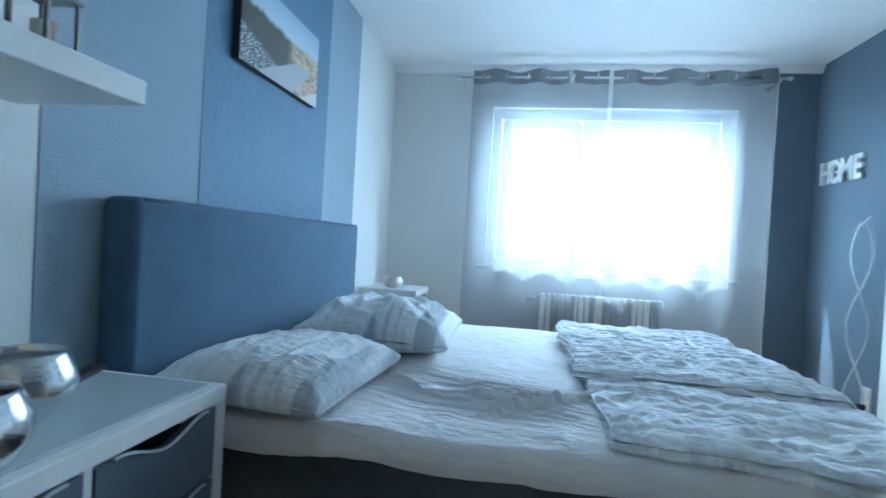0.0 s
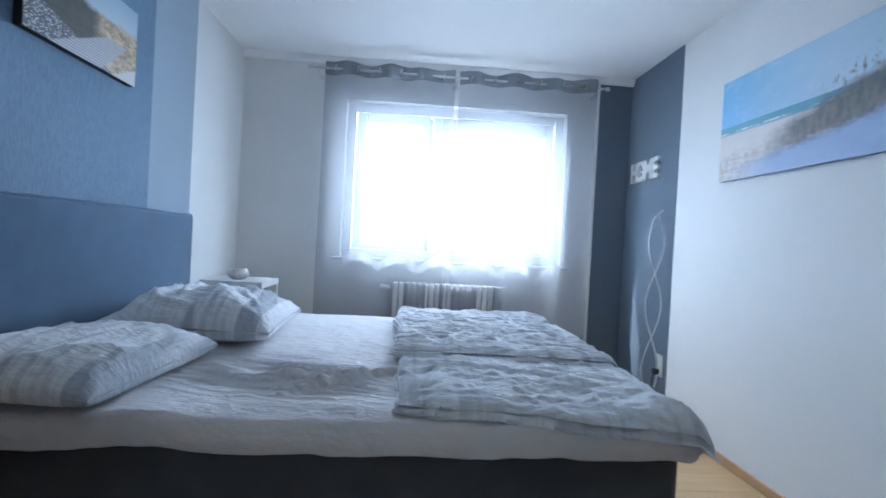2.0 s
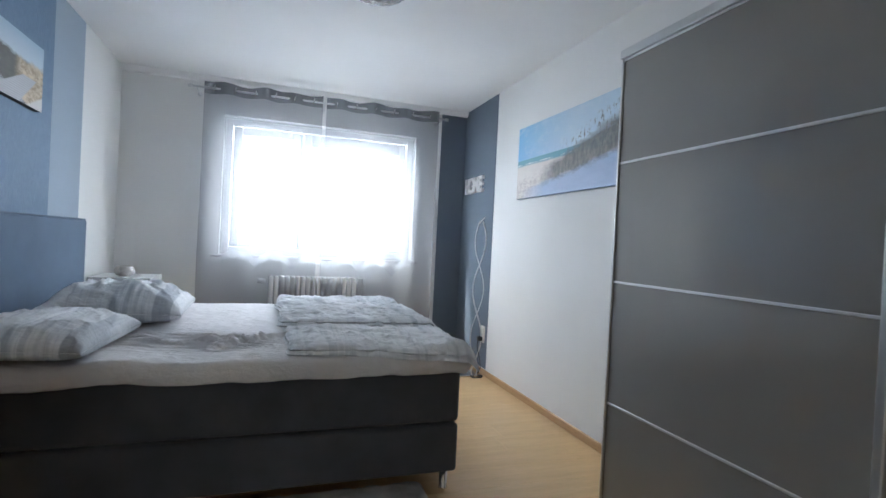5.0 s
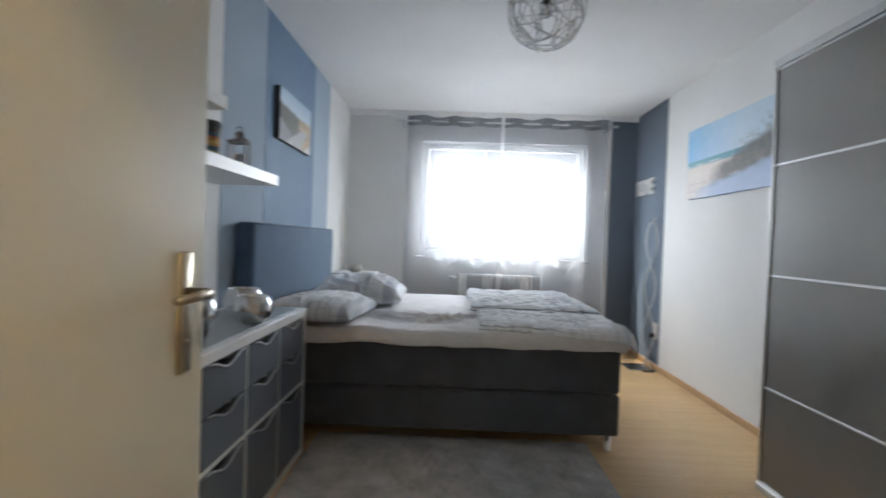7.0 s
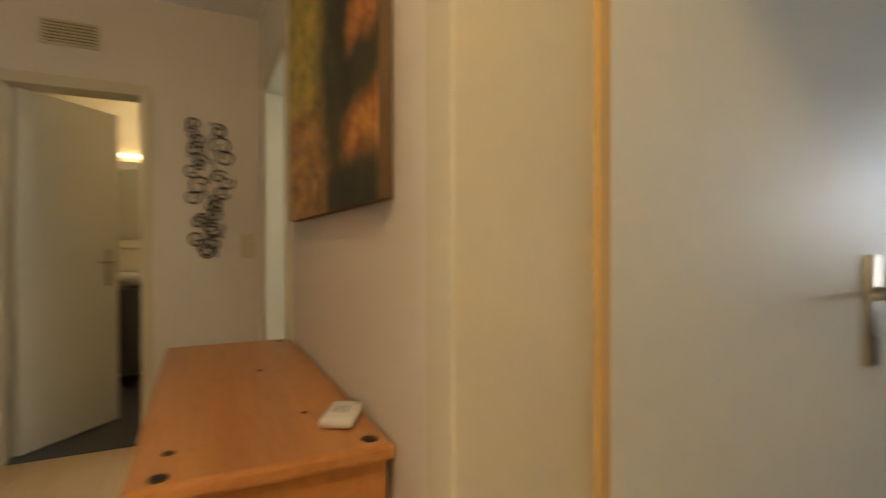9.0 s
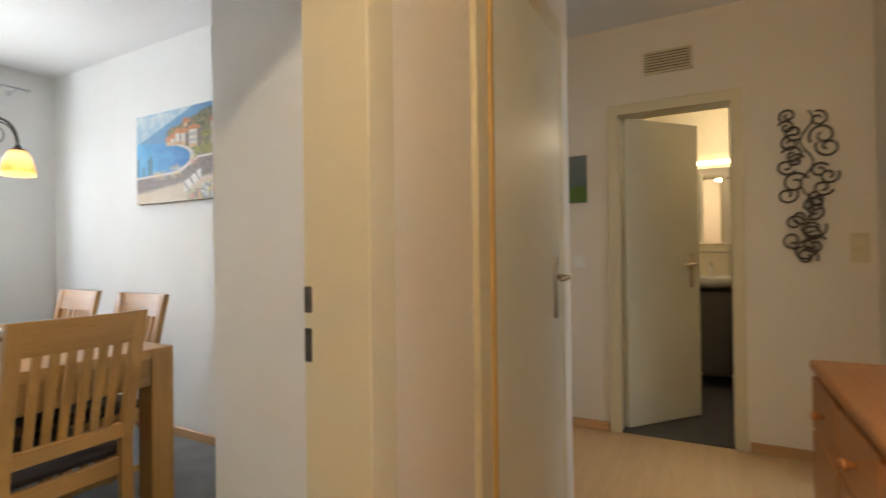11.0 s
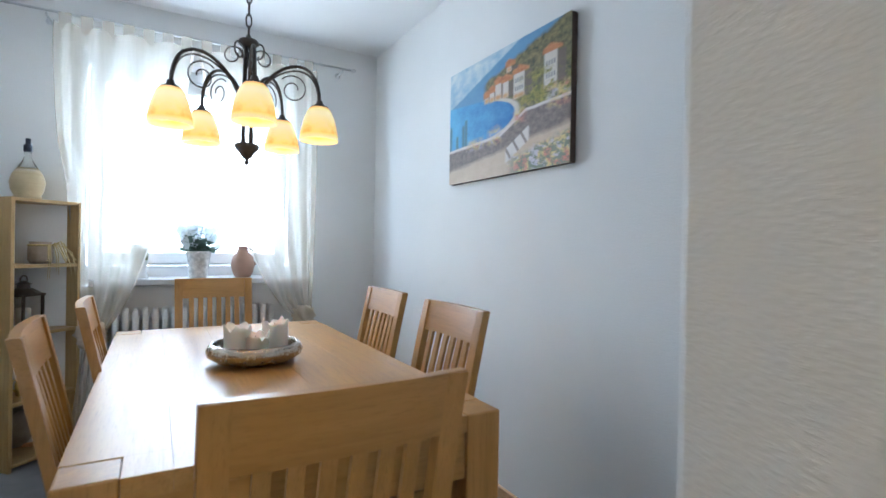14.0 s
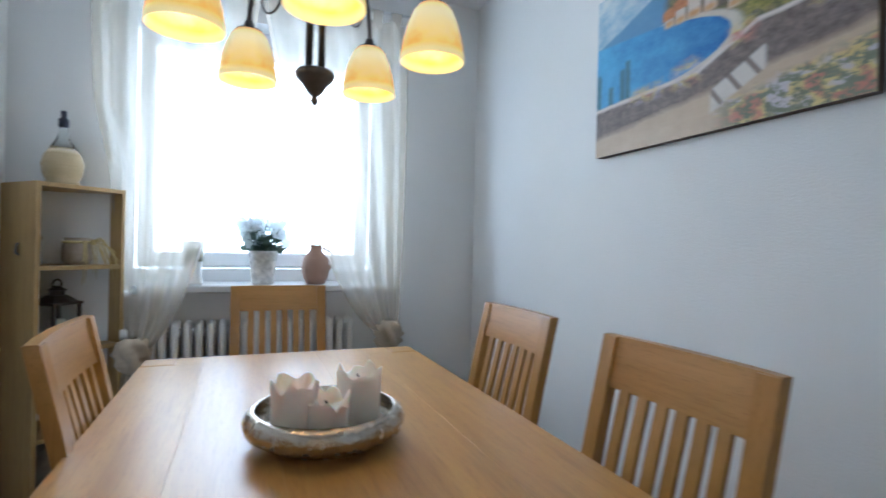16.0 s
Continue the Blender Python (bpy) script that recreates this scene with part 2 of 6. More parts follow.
WICKER = cloth("pale_wicker", (0.58, 0.47, 0.28), 160.0, 0.3, 0.9, 0.8, (2, (0.38, 0.28, 0.14)))
LEAF = sheer("thin_green_leaf", (0.16, 0.215, 0.17), 0.06)
PETAL = sheer("thin_pale_blue_petal", (0.74, 0.77, 0.78), 0.06)
STRAW = surface("straw", (0.52, 0.42, 0.20), 0.7, 0, 0.2, 60.0)
YELLOW = surface("yellow_enamel", (0.60, 0.42, 0.06), 0.4, 0, 0.15, 30.0)
SWITCH = surface("ivory_switch_plastic", (0.80, 0.79, 0.75), 0.3, 0, 0.03)
MERCURY = surface("mercury_glass", (0.74, 0.75, 0.76), 0.2, 1.0, 0.12, 30.0, 140.0, 0.35, 0.002)


def grey_glass():
    s = Shader("grey_back_painted_glass", 0.5)
    s.bsdf.inputs["Coat Weight"].default_value = 1.0
    s.bsdf.inputs["Coat Roughness"].default_value = 0.02
    s.bsdf.inputs["Coat IOR"].default_value = 1.75
    col = s.mix(s.ramp(s.noise(1.5), 0.3, 0.7), (0.205, 0.199, 0.19), (0.228, 0.221, 0.21))
    return s.colour(col)


def amber_glass():
    """Marbled amber lamp glass; the bulb's glow is painted in, paler upwards and at the rim."""
    s = Shader("lit_amber_glass", 0.25)
    z = s.axes()[2]
    cloud = s.noise(16.0, 4.0, None, 0.6)
    up = s.ramp(s.math("ADD", z, s.math("MULTIPLY", cloud, 0.04)), 0.045, 0.10)
    col = s.mix(s.ramp(cloud, 0.35, 0.65), (0.90, 0.43, 0.05), (1.0, 0.58, 0.12))
    col = s.mix(up, col, (1.0, 0.78, 0.34))
    col = s.mix(s.ramp(z, 0.095, 0.115), col, (0.80, 0.45, 0.12))
    col = s.mix(s.ramp(z, 0.020, 0.006), col, (1.0, 0.76, 0.28))
    s.put(s.bsdf.inputs["Emission Color"], col)
    s.bsdf.inputs["Emission Strength"].default_value = 0.75
    return s.colour(col)


WARDROBE = grey_glass()
AMBER = amber_glass()
WARMBULB = glowing("warm_lit_bulb", (1.0, 0.72, 0.4), 6.0)


def picture(name, layers, rough=0.55):
    """A print on canvas: layers of colour laid over one another by masks of u and v, both 0 to 1."""
    s = Shader(name, rough)
    n = s.nt.nodes.new("ShaderNodeTexCoord").outputs["Generated"]
    x, y, z = s.node("ShaderNodeSeparateXYZ", 0, Vector=n).node.outputs
    s.canvas = n
    col = layers(s, x, z)
    s.bump(s.noise(900.0, 1.0), 0.15, 0.0005)
    return s.colour(col)


def over(s, v, level, soft=0.02):
    """1 where v lies above the level."""
    d = s.math("SUBTRACT", v, level)
    return s.ramp(d, -soft, soft)


def inside(s, u, v, u0, u1, v0, v1, soft=0.006):
    a = s.math("MULTIPLY", over(s, u, u0, soft), s.math("SUBTRACT", 1.0, over(s, u, u1, soft)))
    b = s.math("MULTIPLY", over(s, v, v0, soft), s.math("SUBTRACT", 1.0, over(s, v, v1, soft)))
    return s.math("MULTIPLY", a, b)


def line(s, u, a, b, wobble=0.0, scale=6.0):
    """a + b * u, with a wobble along it."""
    r = s.math("ADD", s.math("MULTIPLY", u, b), a)
    if wobble:
        r = s.math("ADD", r, s.math("MULTIPLY", s.math("SUBTRACT", s.noise(scale, 4.0, s.canvas, 0.65), 0.5), wobble))
    return r


def beach(s, u, v):
    n = s.noise(9.0, 5.0, s.canvas, 0.7)
    fine = s.noise(26.0, 5.0, s.canvas, 0.75)
    col = s.mix(s.ramp(u, 0.0, 0.55), (0.20, 0.47, 0.74), (0.50, 0.63, 0.75))
    col = s.mix(s.math("MULTIPLY", s.ramp(n, 0.50, 0.75), 0.4), col, (0.70, 0.76, 0.81))
    col = s.mix(over(s, 0.535, v, 0.004), col, s.mix(n, (0.09, 0.26, 0.36), (0.17, 0.38, 0.47)))
    surf = s.math("MULTIPLY", inside(s, u, v, -1, 2, 0.465, 0.480, 0.004), s.ramp(n, 0.45, 0.55))
    col = s.mix(surf, col, (0.78, 0.79, 0.79))
    col = s.mix(over(s, line(s, u, 0.455, -0.02, 0.03), v, 0.012), col, s.mix(n, (0.60, 0.55, 0.50), (0.74, 0.70, 0.66)))
    scrub = s.math("MULTIPLY", over(s, line(s, u, 0.24, 0.25, 0.25, 7.0), v, 0.04), s.ramp(fine, 0.42, 0.58))
    col = s.mix(scrub, col, s.mix(n, (0.34, 0.29, 0.30), (0.60, 0.53, 0.50)))
    col = s.mix(s.math("MULTIPLY", over(s, line(s, u, 0.08, 0.35, 0.13, 5.0), v, 0.025), s.ramp(u, 0.05, 0.32)), col, s.mix(n, (0.24, 0.33, 0.53), (0.38, 0.47, 0.66)))
    tilt = s.nt.nodes.new("ShaderNodeMapping")
    tilt.inputs["Scale"].default_value = (46, 1, 9)
    tilt.inputs["Rotation"].default_value = (0, 0.45, 0)
    s.nt.links.new(s.canvas, tilt.inputs[0])
    blades = s.noise(1.0, 4.0, tilt.outputs[0], 0.65)
    top = over(s, line(s, u, 0.13, 0.66, 0.24, 7.0), v, 0.05)
    foot = over(s, v, line(s, u, 0.04, 0.36, 0.20, 9.0), 0.035)
    dune = s.math("MULTIPLY", s.math("MULTIPLY", top, foot), s.ramp(u, 0.24, 0.40))
    col = s.mix(s.math("MULTIPLY", dune, 0.93), col, s.mix(s.ramp(blades, 0.38, 0.66), (0.055, 0.06, 0.066), (0.19, 0.175, 0.155)))
    heads = s.math("MULTIPLY", s.ramp(blades, 0.53, 0.60), s.ramp(fine, 0.38, 0.52))
    tall = s.math("MULTIPLY", heads, s.math("MULTIPLY", over(s, line(s, u, 0.30, 0.66, 0.22, 9.0), v, 0.04), s.math("MULTIPLY", s.ramp(u, 0.38, 0.62), over(s, v, line(s, u, 0.16, 0.50), 0.04))))
    return s.mix(s.math("MULTIPLY", tall, 0.9), col, (0.10, 0.085, 0.08))


def boardwalk(s, u, v):
    n = s.noise(12.0, 5.0, s.canvas, 0.7)
    col = s.mix(s.ramp(v, 0.5, 1.0), (0.62, 0.68, 0.72), (0.34, 0.46, 0.58))
    col = s.mix(over(s, line(s, u, 0.72, -0.15, 0.25), v, 0.03), col, s.mix(n, (0.035, 0.037, 0.04), (0.15, 0.135, 0.11)))
    col = s.mix(s.math("MULTIPLY", over(s, u, 0.58, 0.06), over(s, line(s, u, 0.55, 0.1, 0.3, 9.0), v, 0.05)), col, s.mix(s.ramp(n, 0.4, 0.6), (0.30, 0.21, 0.12), (0.64, 0.52, 0.36)))
    peb = s.node("ShaderNodeTexVoronoi", 0, Vector=s.canvas, Scale=58.0)
    col = s.mix(over(s, line(s, u, 0.42, -0.55, 0.05), v, 0.02), col, s.mix(s.ramp(peb, 0.25, 0.5), (0.62, 0.64, 0.67), (0.13, 0.13, 0.14)))
    walk_ = s.math("MULTIPLY", over(s, line(s, u, -0.15, 0.85), v, 0.01), over(s, v, line(s, u, -1.0, 1.6), 0.01))
    col = s.mix(s.math("MULTIPLY", walk_, over(s, 0.42, v, 0.01)), col, s.mix(s.ramp(s.math("SINE", s.math("MULTIPLY", v, 190.0)), -0.2, 0.2), (0.34, 0.34, 0.36), (0.50, 0.50, 0.52)))
    return s.mix(over(s, line(s, u, -0.62, 0.85, 0.1), v, 0.02), col, (0.62, 0.60, 0.56))


def harbour(s, u, v):
    n = s.noise(9.0, 5.0, s.canvas, 0.7)
    fine = s.noise(26.0, 5.0, s.canvas, 0.75)
    dab = s.ramp(fine, 0.36, 0.64)

    def both(a, b):
        return s.math("MULTIPLY", a, b)

    # sky, far mountain, wooded slope
    col = s.mix(s.ramp(n, 0.38, 0.65), (0.30, 0.46, 0.60), (0.62, 0.68, 0.69))
    col = s.mix(over(s, line(s, u, 0.675, 0.50, 0.04, 5.0), v, 0.010), col, s.mix(n, (0.07, 0.20, 0.42), (0.19, 0.36, 0.54)))
    slope = both(over(s, line(s, u, 0.645, 0.37, 0.10, 9.0), v, 0.015), over(s, u, 0.36, 0.02))
    col = s.mix(slope, col, s.mix(dab, (0.045, 0.055, 0.03), (0.27, 0.22, 0.09)))
    # bay: open to one side, round at its inner end
    du = s.math("MULTIPLY", s.math("SUBTRACT", line(s, u, 0.0, 1.0, 0.02, 12.0), 0.20), 1 / 0.42)
    dv = s.math("MULTIPLY", s.math("SUBTRACT", v, 0.47), 1 / 0.17)
    ring = s.math("ADD", both(du, du), both(dv, dv))
    left = both(over(s, 0.37, u, 0.01), over(s, line(s, u, 0.69, -0.13), v, 0.008))
    bank = over(s, 1.22, ring, 0.06)
    col = s.mix(both(bank, over(s, u, 0.34, 0.01)), col, s.mix(fine, (0.50, 0.45, 0.38), (0.70, 0.65, 0.57)))
    water = s.mix(s.ramp(s.math("ADD", n, s.math("MULTIPLY", u, 0.6)), 0.45, 0.95), (0.13, 0.42, 0.70), (0.015, 0.13, 0.42))
    col = s.mix(s.math("MAXIMUM", left, over(s, 1.0, ring, 0.03)), col, water)
    # houses with tiled roofs
    for a, b, c, d, e in ((0.36, 0.395, 0.615, 0.665, 0), (0.405, 0.445, 0.61, 0.69, 0), (0.455, 0.505, 0.61, 0.74, 0), (0.52, 0.565, 0.60, 0.73, 0), (0.607, 0.69, 0.56, 0.755, 1), (0.83, 0.915, 0.53, 0.80, 1), (0.55, 0.585, 0.79, 0.835, 0)):
        col = s.mix(inside(s, u, v, b, b + 0.055, c, d - 0.02), col, s.mix(fine, (0.10, 0.075, 0.06), (0.20, 0.15, 0.11)))
        col = s.mix(inside(s, u, v, a, b, c, d), col, s.mix(fine, (0.52, 0.47, 0.40), (0.72, 0.67, 0.60)))
        col = s.mix(inside(s, u, v, a, b, c, c + 0.035, 0.012), col, s.mix(dab, (0.50, 0.25, 0.09), (0.62, 0.42, 0.22)))
        eave = s.math("SUBTRACT", v, s.math("MULTIPLY", s.math("ABSOLUTE", s.math("SUBTRACT", u, (a + b) / 2)), -0.55))
        col = s.mix(both(inside(s, u, v, a - 0.012, b + 0.035, d - 0.008, 1.2, 0.006), over(s, d + 0.055, eave, 0.008)), col, s.mix(dab, (0.36, 0.13, 0.045), (0.58, 0.26, 0.10)))
        if e:
            for k in (0.2, 0.4, 0.6, 0.8):
                for q in (0.38, 0.70):
                    w, h = a + (b - a) * k, c + (d - c) * q
                    col = s.mix(inside(s, u, v, w - 0.005, w + 0.005, h - 0.017, h + 0.017, 0.004), col, (0.25, 0.24, 0.25))
    # bushes between the houses and along the edge
    green = both(s.ramp(s.noise(7.0, 4.0, s.canvas, 0.7), 0.47, 0.56), inside(s, u, v, 0.66, 1.1, 0.42, 0.70, 0.03))
    col = s.mix(green, col, s.mix(dab, (0.06, 0.08, 0.02), (0.42, 0.36, 0.07)))
    # cypresses before the water
    for a, h in ((0.012, 0.52), (0.15, 0.50), (0.178, 0.54), (0.085, 0.42)):
        col = s.mix(inside(s, line(s, u, 0, 1, 0.02, 30.0), v, a - 0.011, a + 0.011, 0.28, h, 0.010), col, (0.05, 0.14, 0.17))
    # terrace wall with a pale coping, ground and steps
    rise = s.math("MULTIPLY", s.ramp(u, 0.50, 0.70), 0.125)
    crest = s.math("ADD", line(s, u, 0.305, 0.04, 0.02, 8.0), rise)
    col = s.mix(over(s, crest, v, 0.006), col, s.mix(n, (0.62, 0.55, 0.50), (0.74, 0.68, 0.62)))
    col = s.mix(over(s, s.math("SUBTRACT", crest, 0.022), v, 0.008), col, s.mix(dab, (0.12, 0.09, 0.08), (0.25, 0.195, 0.17)))
    col = s.mix(over(s, line(s, u, 0.115, 0.16, 0.07), v, 0.02), col, s.mix(n, (0.42, 0.30, 0.20), (0.64, 0.53, 0.39)))
    skew = s.math("SUBTRACT", v, s.math("MULTIPLY", u, 0.75))
    steps = inside(s, u, skew, 0.55, 0.73, -0.325, -0.215, 0.008)
    tread = s.ramp(s.math("SINE", s.math("MULTIPLY", s.math("ADD", u, s.math("MULTIPLY", v, 0.5)), 75.0)), -0.85, -0.6)
    col = s.mix(steps, col, s.mix(tread, (0.24, 0.19, 0.165), s.mix(fine, (0.55, 0.50, 0.45), (0.72, 0.67, 0.62))))
    # flowers in clumps
    spots = s.noise(11.0, 2.0, s.canvas)
    hue = s.mix(s.ramp(spots, 0.40, 0.48), (0.52, 0.22, 0.16), (0.60, 0.48, 0.20))
    hue = s.mix(s.ramp(spots, 0.52, 0.60), hue, (0.52, 0.48, 0.52))
    for a, b, c, d in ((0.40, 0.51, 0.27, 0.39), (0.61, 0.70, 0.38, 0.47), (0.20, 0.35, 0.26, 0.345), (0.86, 1.0, 0.40, 0.56)):
        col = s.mix(both(inside(s, line(s, u, 0, 1, 0.08, 14.0), line(s, v, 0, 1, 0.08, 14.0), a, b, c, d, 0.02), dab), col, hue)
    low = both(over(s, line(s, u, -0.02, 0.24, 0.16, 8.0), v, 0.03), over(s, u, 0.60, 0.05))
    col = s.mix(low, col, s.mix(s.ramp(fine, 0.46, 0.54), s.mix(n, (0.10, 0.12, 0.05), (0.26, 0.28, 0.22)), hue))
    return col


def autumn(s, u, v):
    n = s.noise(3.2, 5.0, s.canvas, 0.65)
    fine = s.noise(15.0, 5.0, s.canvas, 0.72)
    dab = s.ramp(fine, 0.40, 0.60)
    col = s.mix(s.ramp(n, 0.40, 0.70), (0.014, 0.012, 0.008), (0.07, 0.06, 0.016))
    # sunlit foliage
    gold = s.math("MULTIPLY", over(s, line(s, v, 0.50, 0.06, 0.32, 4.0), u, 0.08), over(s, v, 0.24, 0.10))
    col = s.mix(gold, col, s.mix(dab, (0.20, 0.18, 0.025), (0.66, 0.50, 0.09)))
    leafy = s.math("MULTIPLY", inside(s, u, v, 0.46, 0.70, 0.36, 1.1, 0.06), s.ramp(fine, 0.52, 0.62))
    col = s.mix(leafy, col, (0.08, 0.13, 0.02))
    # rocks below it
    rock = s.math("MULTIPLY", over(s, line(s, u, 0.36, -0.12, 0.30, 4.0), v, 0.05), over(s, line(s, v, 0.56, 0.0, 0.3, 5.0), u, 0.05))
    col = s.mix(rock, col, s.mix(s.ramp(fine, 0.40, 0.58), (0.17, 0.075, 0.02), (0.62, 0.35, 0.11)))
    # red leaves beyond the dark trunk
    for low, high, start in ((0.10, 0.20, 0.74), (0.34, 0.44, 0.78), (0.58, 0.64, 0.86)):
        red = inside(s, line(s, u, 0, 1, 0.22, 7.0), line(s, v, 0, 1, 0.16, 6.0), start, 1.2, low, high, 0.03)
        col = s.mix(red, col, s.mix(dab, (0.30, 0.08, 0.015), (0.66, 0.31, 0.07)))
    return col


def lake(s, u, v):
    n = s.noise(14.0, 5.0, s.canvas, 0.7)
    col = s.mix(s.ramp(v, 0.3, 1.0), (0.10, 0.13, 0.12), (0.16, 0.18, 0.17))
    return s.mix(over(s, line(s, u, 0.30, 0.05, 0.1), v, 0.03), col, s.mix(n, (0.02, 0.05, 0.01), (0.16, 0.28, 0.05)))


def jar_print(s, u, v):
    n = s.noise(5.0, 2.0, s.stretch(3, 3, 14), 0.6)
    col = s.mix(over(s, v, 0.82, 0.01), (0.04, 0.10, 0.14), (0.05, 0.05, 0.05))
    col = s.mix(inside(s, u, v, -1, 2, 0.45, 0.72), col, s.mix(s.ramp(n, 0.4, 0.6), (0.34, 0.10, 0.03), (0.55, 0.40, 0.12)))
    return s.mix(inside(s, u, v, -1, 2, 0.10, 0.32), col, s.mix(s.ramp(n, 0.4, 0.6), (0.45, 0.30, 0.05), (0.10, 0.20, 0.12)))


BEACH = picture("beach_print", beach)
BOARDWALK = picture("boardwalk_print", boardwalk)
HARBOUR = picture("harbour_painting", harbour)
AUTUMN = picture("autumn_forest_print", autumn)
LAKE = picture("dark_lake_print", lake)
JARPRINT = picture("coffee_tin_print", jar_print, 0.35)

def box(bm, x0, x1, y0, y1, z0, z1, bevel=0.0, seg=1):
    """Adds a box, with its edges rounded where a bevel is given."""
    b = bmesh.new()
    bmesh.ops.create_cube(b, size=1)
    for v in b.verts:
        v.co = Vector(((x0 + x1) / 2 + v.co.x * (x1 - x0), (y0 + y1) / 2 + v.co.y * (y1 - y0), (z0 + z1) / 2 + v.co.z * (z1 - z0)))
    if bevel:
        bmesh.ops.bevel(b, geom=b.edges[:], offset=bevel, segments=seg, affect="EDGES", profile=0.5)
    return join(bm, b)


def join(bm, b, m=None):
    tmp = bpy.data.meshes.new("tmp")
    if m:
        b.transform(m)
    b.to_mesh(tmp)
    b.free()
    bm.from_mesh(tmp)
    bpy.data.meshes.remove(tmp)
    return bm


def tube(bm, pts, r, seg=8, closed=False, flat=1.0):
    """Adds a round bar along points; r: one radius or one for each point; flat: how far it is squashed."""
    pts = [Vector(p) for p in pts]
    n = len(pts)
    rings, up = [], Vector((0.31, 0.17, 0.93))
    for i, p in enumerate(pts):
        a, b = pts[(i - 1) % n if closed else max(i - 1, 0)], pts[(i + 1) % n if closed else min(i + 1, n - 1)]
        d = (b - a).normalized()
        if abs(d.dot(up)) > 0.97:
            up = Vector((0.9, 0.3, 0.1))
        s = d.cross(up).normalized()
        up = s.cross(d).normalized()
        rr = r[i] if isinstance(r, (list, tuple)) else r
        rings.append([bm.verts.new(p + (s * math.cos(k * math.tau / seg) + up * flat * math.sin(k * math.tau / seg)) * rr) for k in range(seg)])
    for i in range(n if closed else n - 1):
        q, w = rings[i], rings[(i + 1) % n]
        for k in range(seg):
            bm.faces.new((q[k], q[(k + 1) % seg], w[(k + 1) % seg], w[k]))
    if not closed:
        bm.faces.new(rings[0][::-1])
        bm.faces.new(rings[-1])
    return bm


def lathe(bm, profile, seg=24, at=(0, 0, 0)):
    """Adds a turned shape from (radius, height) pairs, open where the profile is open."""
    rings = []
    for r, z in profile:
        if r < 1e-5:
            rings.append([bm.verts.new((at[0], at[1], at[2] + z))])
        else:
            rings.append([bm.verts.new((at[0] + r * math.cos(k * math.tau / seg), at[1] + r * math.sin(k * math.tau / seg), at[2] + z)) for k in range(seg)])
    for q, w in zip(rings, rings[1:]):
        for k in range(seg):
            a, b = (q[k % len(q)], q[(k + 1) % len(q)]), (w[(k + 1) % len(w)], w[k % len(w)])
            face = []
            for v in (*a, *b):
                if v not in face:
                    face.append(v)
            if len(face) > 2:
                bm.faces.new(face)
    return bm


def sheet(bm, nu, nv, f):
    """Adds a grid of points f(u, v), u and v from 0 to 1."""
    g = [[bm.verts.new(f(i / nu, j / nv)) for j in range(nv + 1)] for i in range(nu + 1)]
    for i in range(nu):
        for j in range(nv):
            bm.faces.new((g[i][j], g[i + 1][j], g[i + 1][j + 1], g[i][j + 1]))
    return bm


def mesh_of(name, bm, material, smooth=False):
    me = bpy.data.meshes.new(name)
    bmesh.ops.recalc_face_normals(bm, faces=bm.faces[:])
    bm.to_mesh(me)
    bm.free()
    me.materials.append(material)
    if smooth:
        for p in me.polygons:
            p.use_smooth = True
    return me


def part(name, bm, material, parent, label="", smooth=False, m=None):
    ob = new(name, mesh_of(name, bm, material, smooth))
    ob.parent = parent
    if m:
        ob.matrix_basis = m
    return tagged(ob, label) if label else ob


def thing(name, label, category, m, group=""):
    ob = new(name)
    ob.empty_display_size = 0.1
    ob.matrix_basis = m
    return tagged(ob, label, category, group)


def fixed(name, bm, material, label="", smooth=False):
    """A piece of the setting."""
    return tagged(new(name, mesh_of(name, bm, material, smooth)), label, "", "", "structure")


def wall(name, axis, at, thick, a0, a1, z1, holes, material, label=""):
    """A wall along x or y with holes (a0, a1, z0, z1) that go through it."""
    bm = bmesh.new()
    cuts = sorted(holes)
    pieces, a = [], a0
    for h0, h1, b0, b1 in cuts:
        pieces += [(a, h0, 0, z1)]
        if b0 > 0:
            pieces += [(h0, h1, 0, b0)]
        if b1 < z1:
            pieces += [(h0, h1, b1, z1)]
        a = h1
    pieces += [(a, a1, 0, z1)]
    lo, hi = min(at, at + thick), max(at, at + thick)
    for p0, p1, b0, b1 in pieces:
        if p1 - p0 > 1e-4:
            box(bm, *((p0, p1, lo, hi) if axis == "x" else (lo, hi, p0, p1)), b0, b1)
    return fixed(name, bm, material, label)


H = 2.52
WX, EX, NY, SY = -0.70, 2.40, 4.03, -1.16      # bedroom faces
HN, HS, HW = -1.37, -2.66, -2.77               # hall faces
DW, DE, DS, DN = -1.495, 0.70, -6.58, -2.80    # dining room faces

# bedroom shell
wall("wall_north", "x", NY, 0.20, WX - 0.15, EX + 0.15, H, [(0.10, 1.87, 0.95, 2.21)], WALL, "white wood-chip papered window wall")
wall("wall_west", "y", WX, -0.15, SY, NY, H, [], WALL, "white wood-chip papered wall")
wall("wall_east", "y", EX, 0.15, SY, NY, H, [], WALL, "white wood-chip papered wall")
wall("wall_hall_north", "x", SY, HN - SY, HW - 0.15, EX, H, [(-2.42, -1.68, 0, 1.98), (-0.066, 0.76, 0, 1.99)], HALLWALL, "cream papered hall wall with doorways")
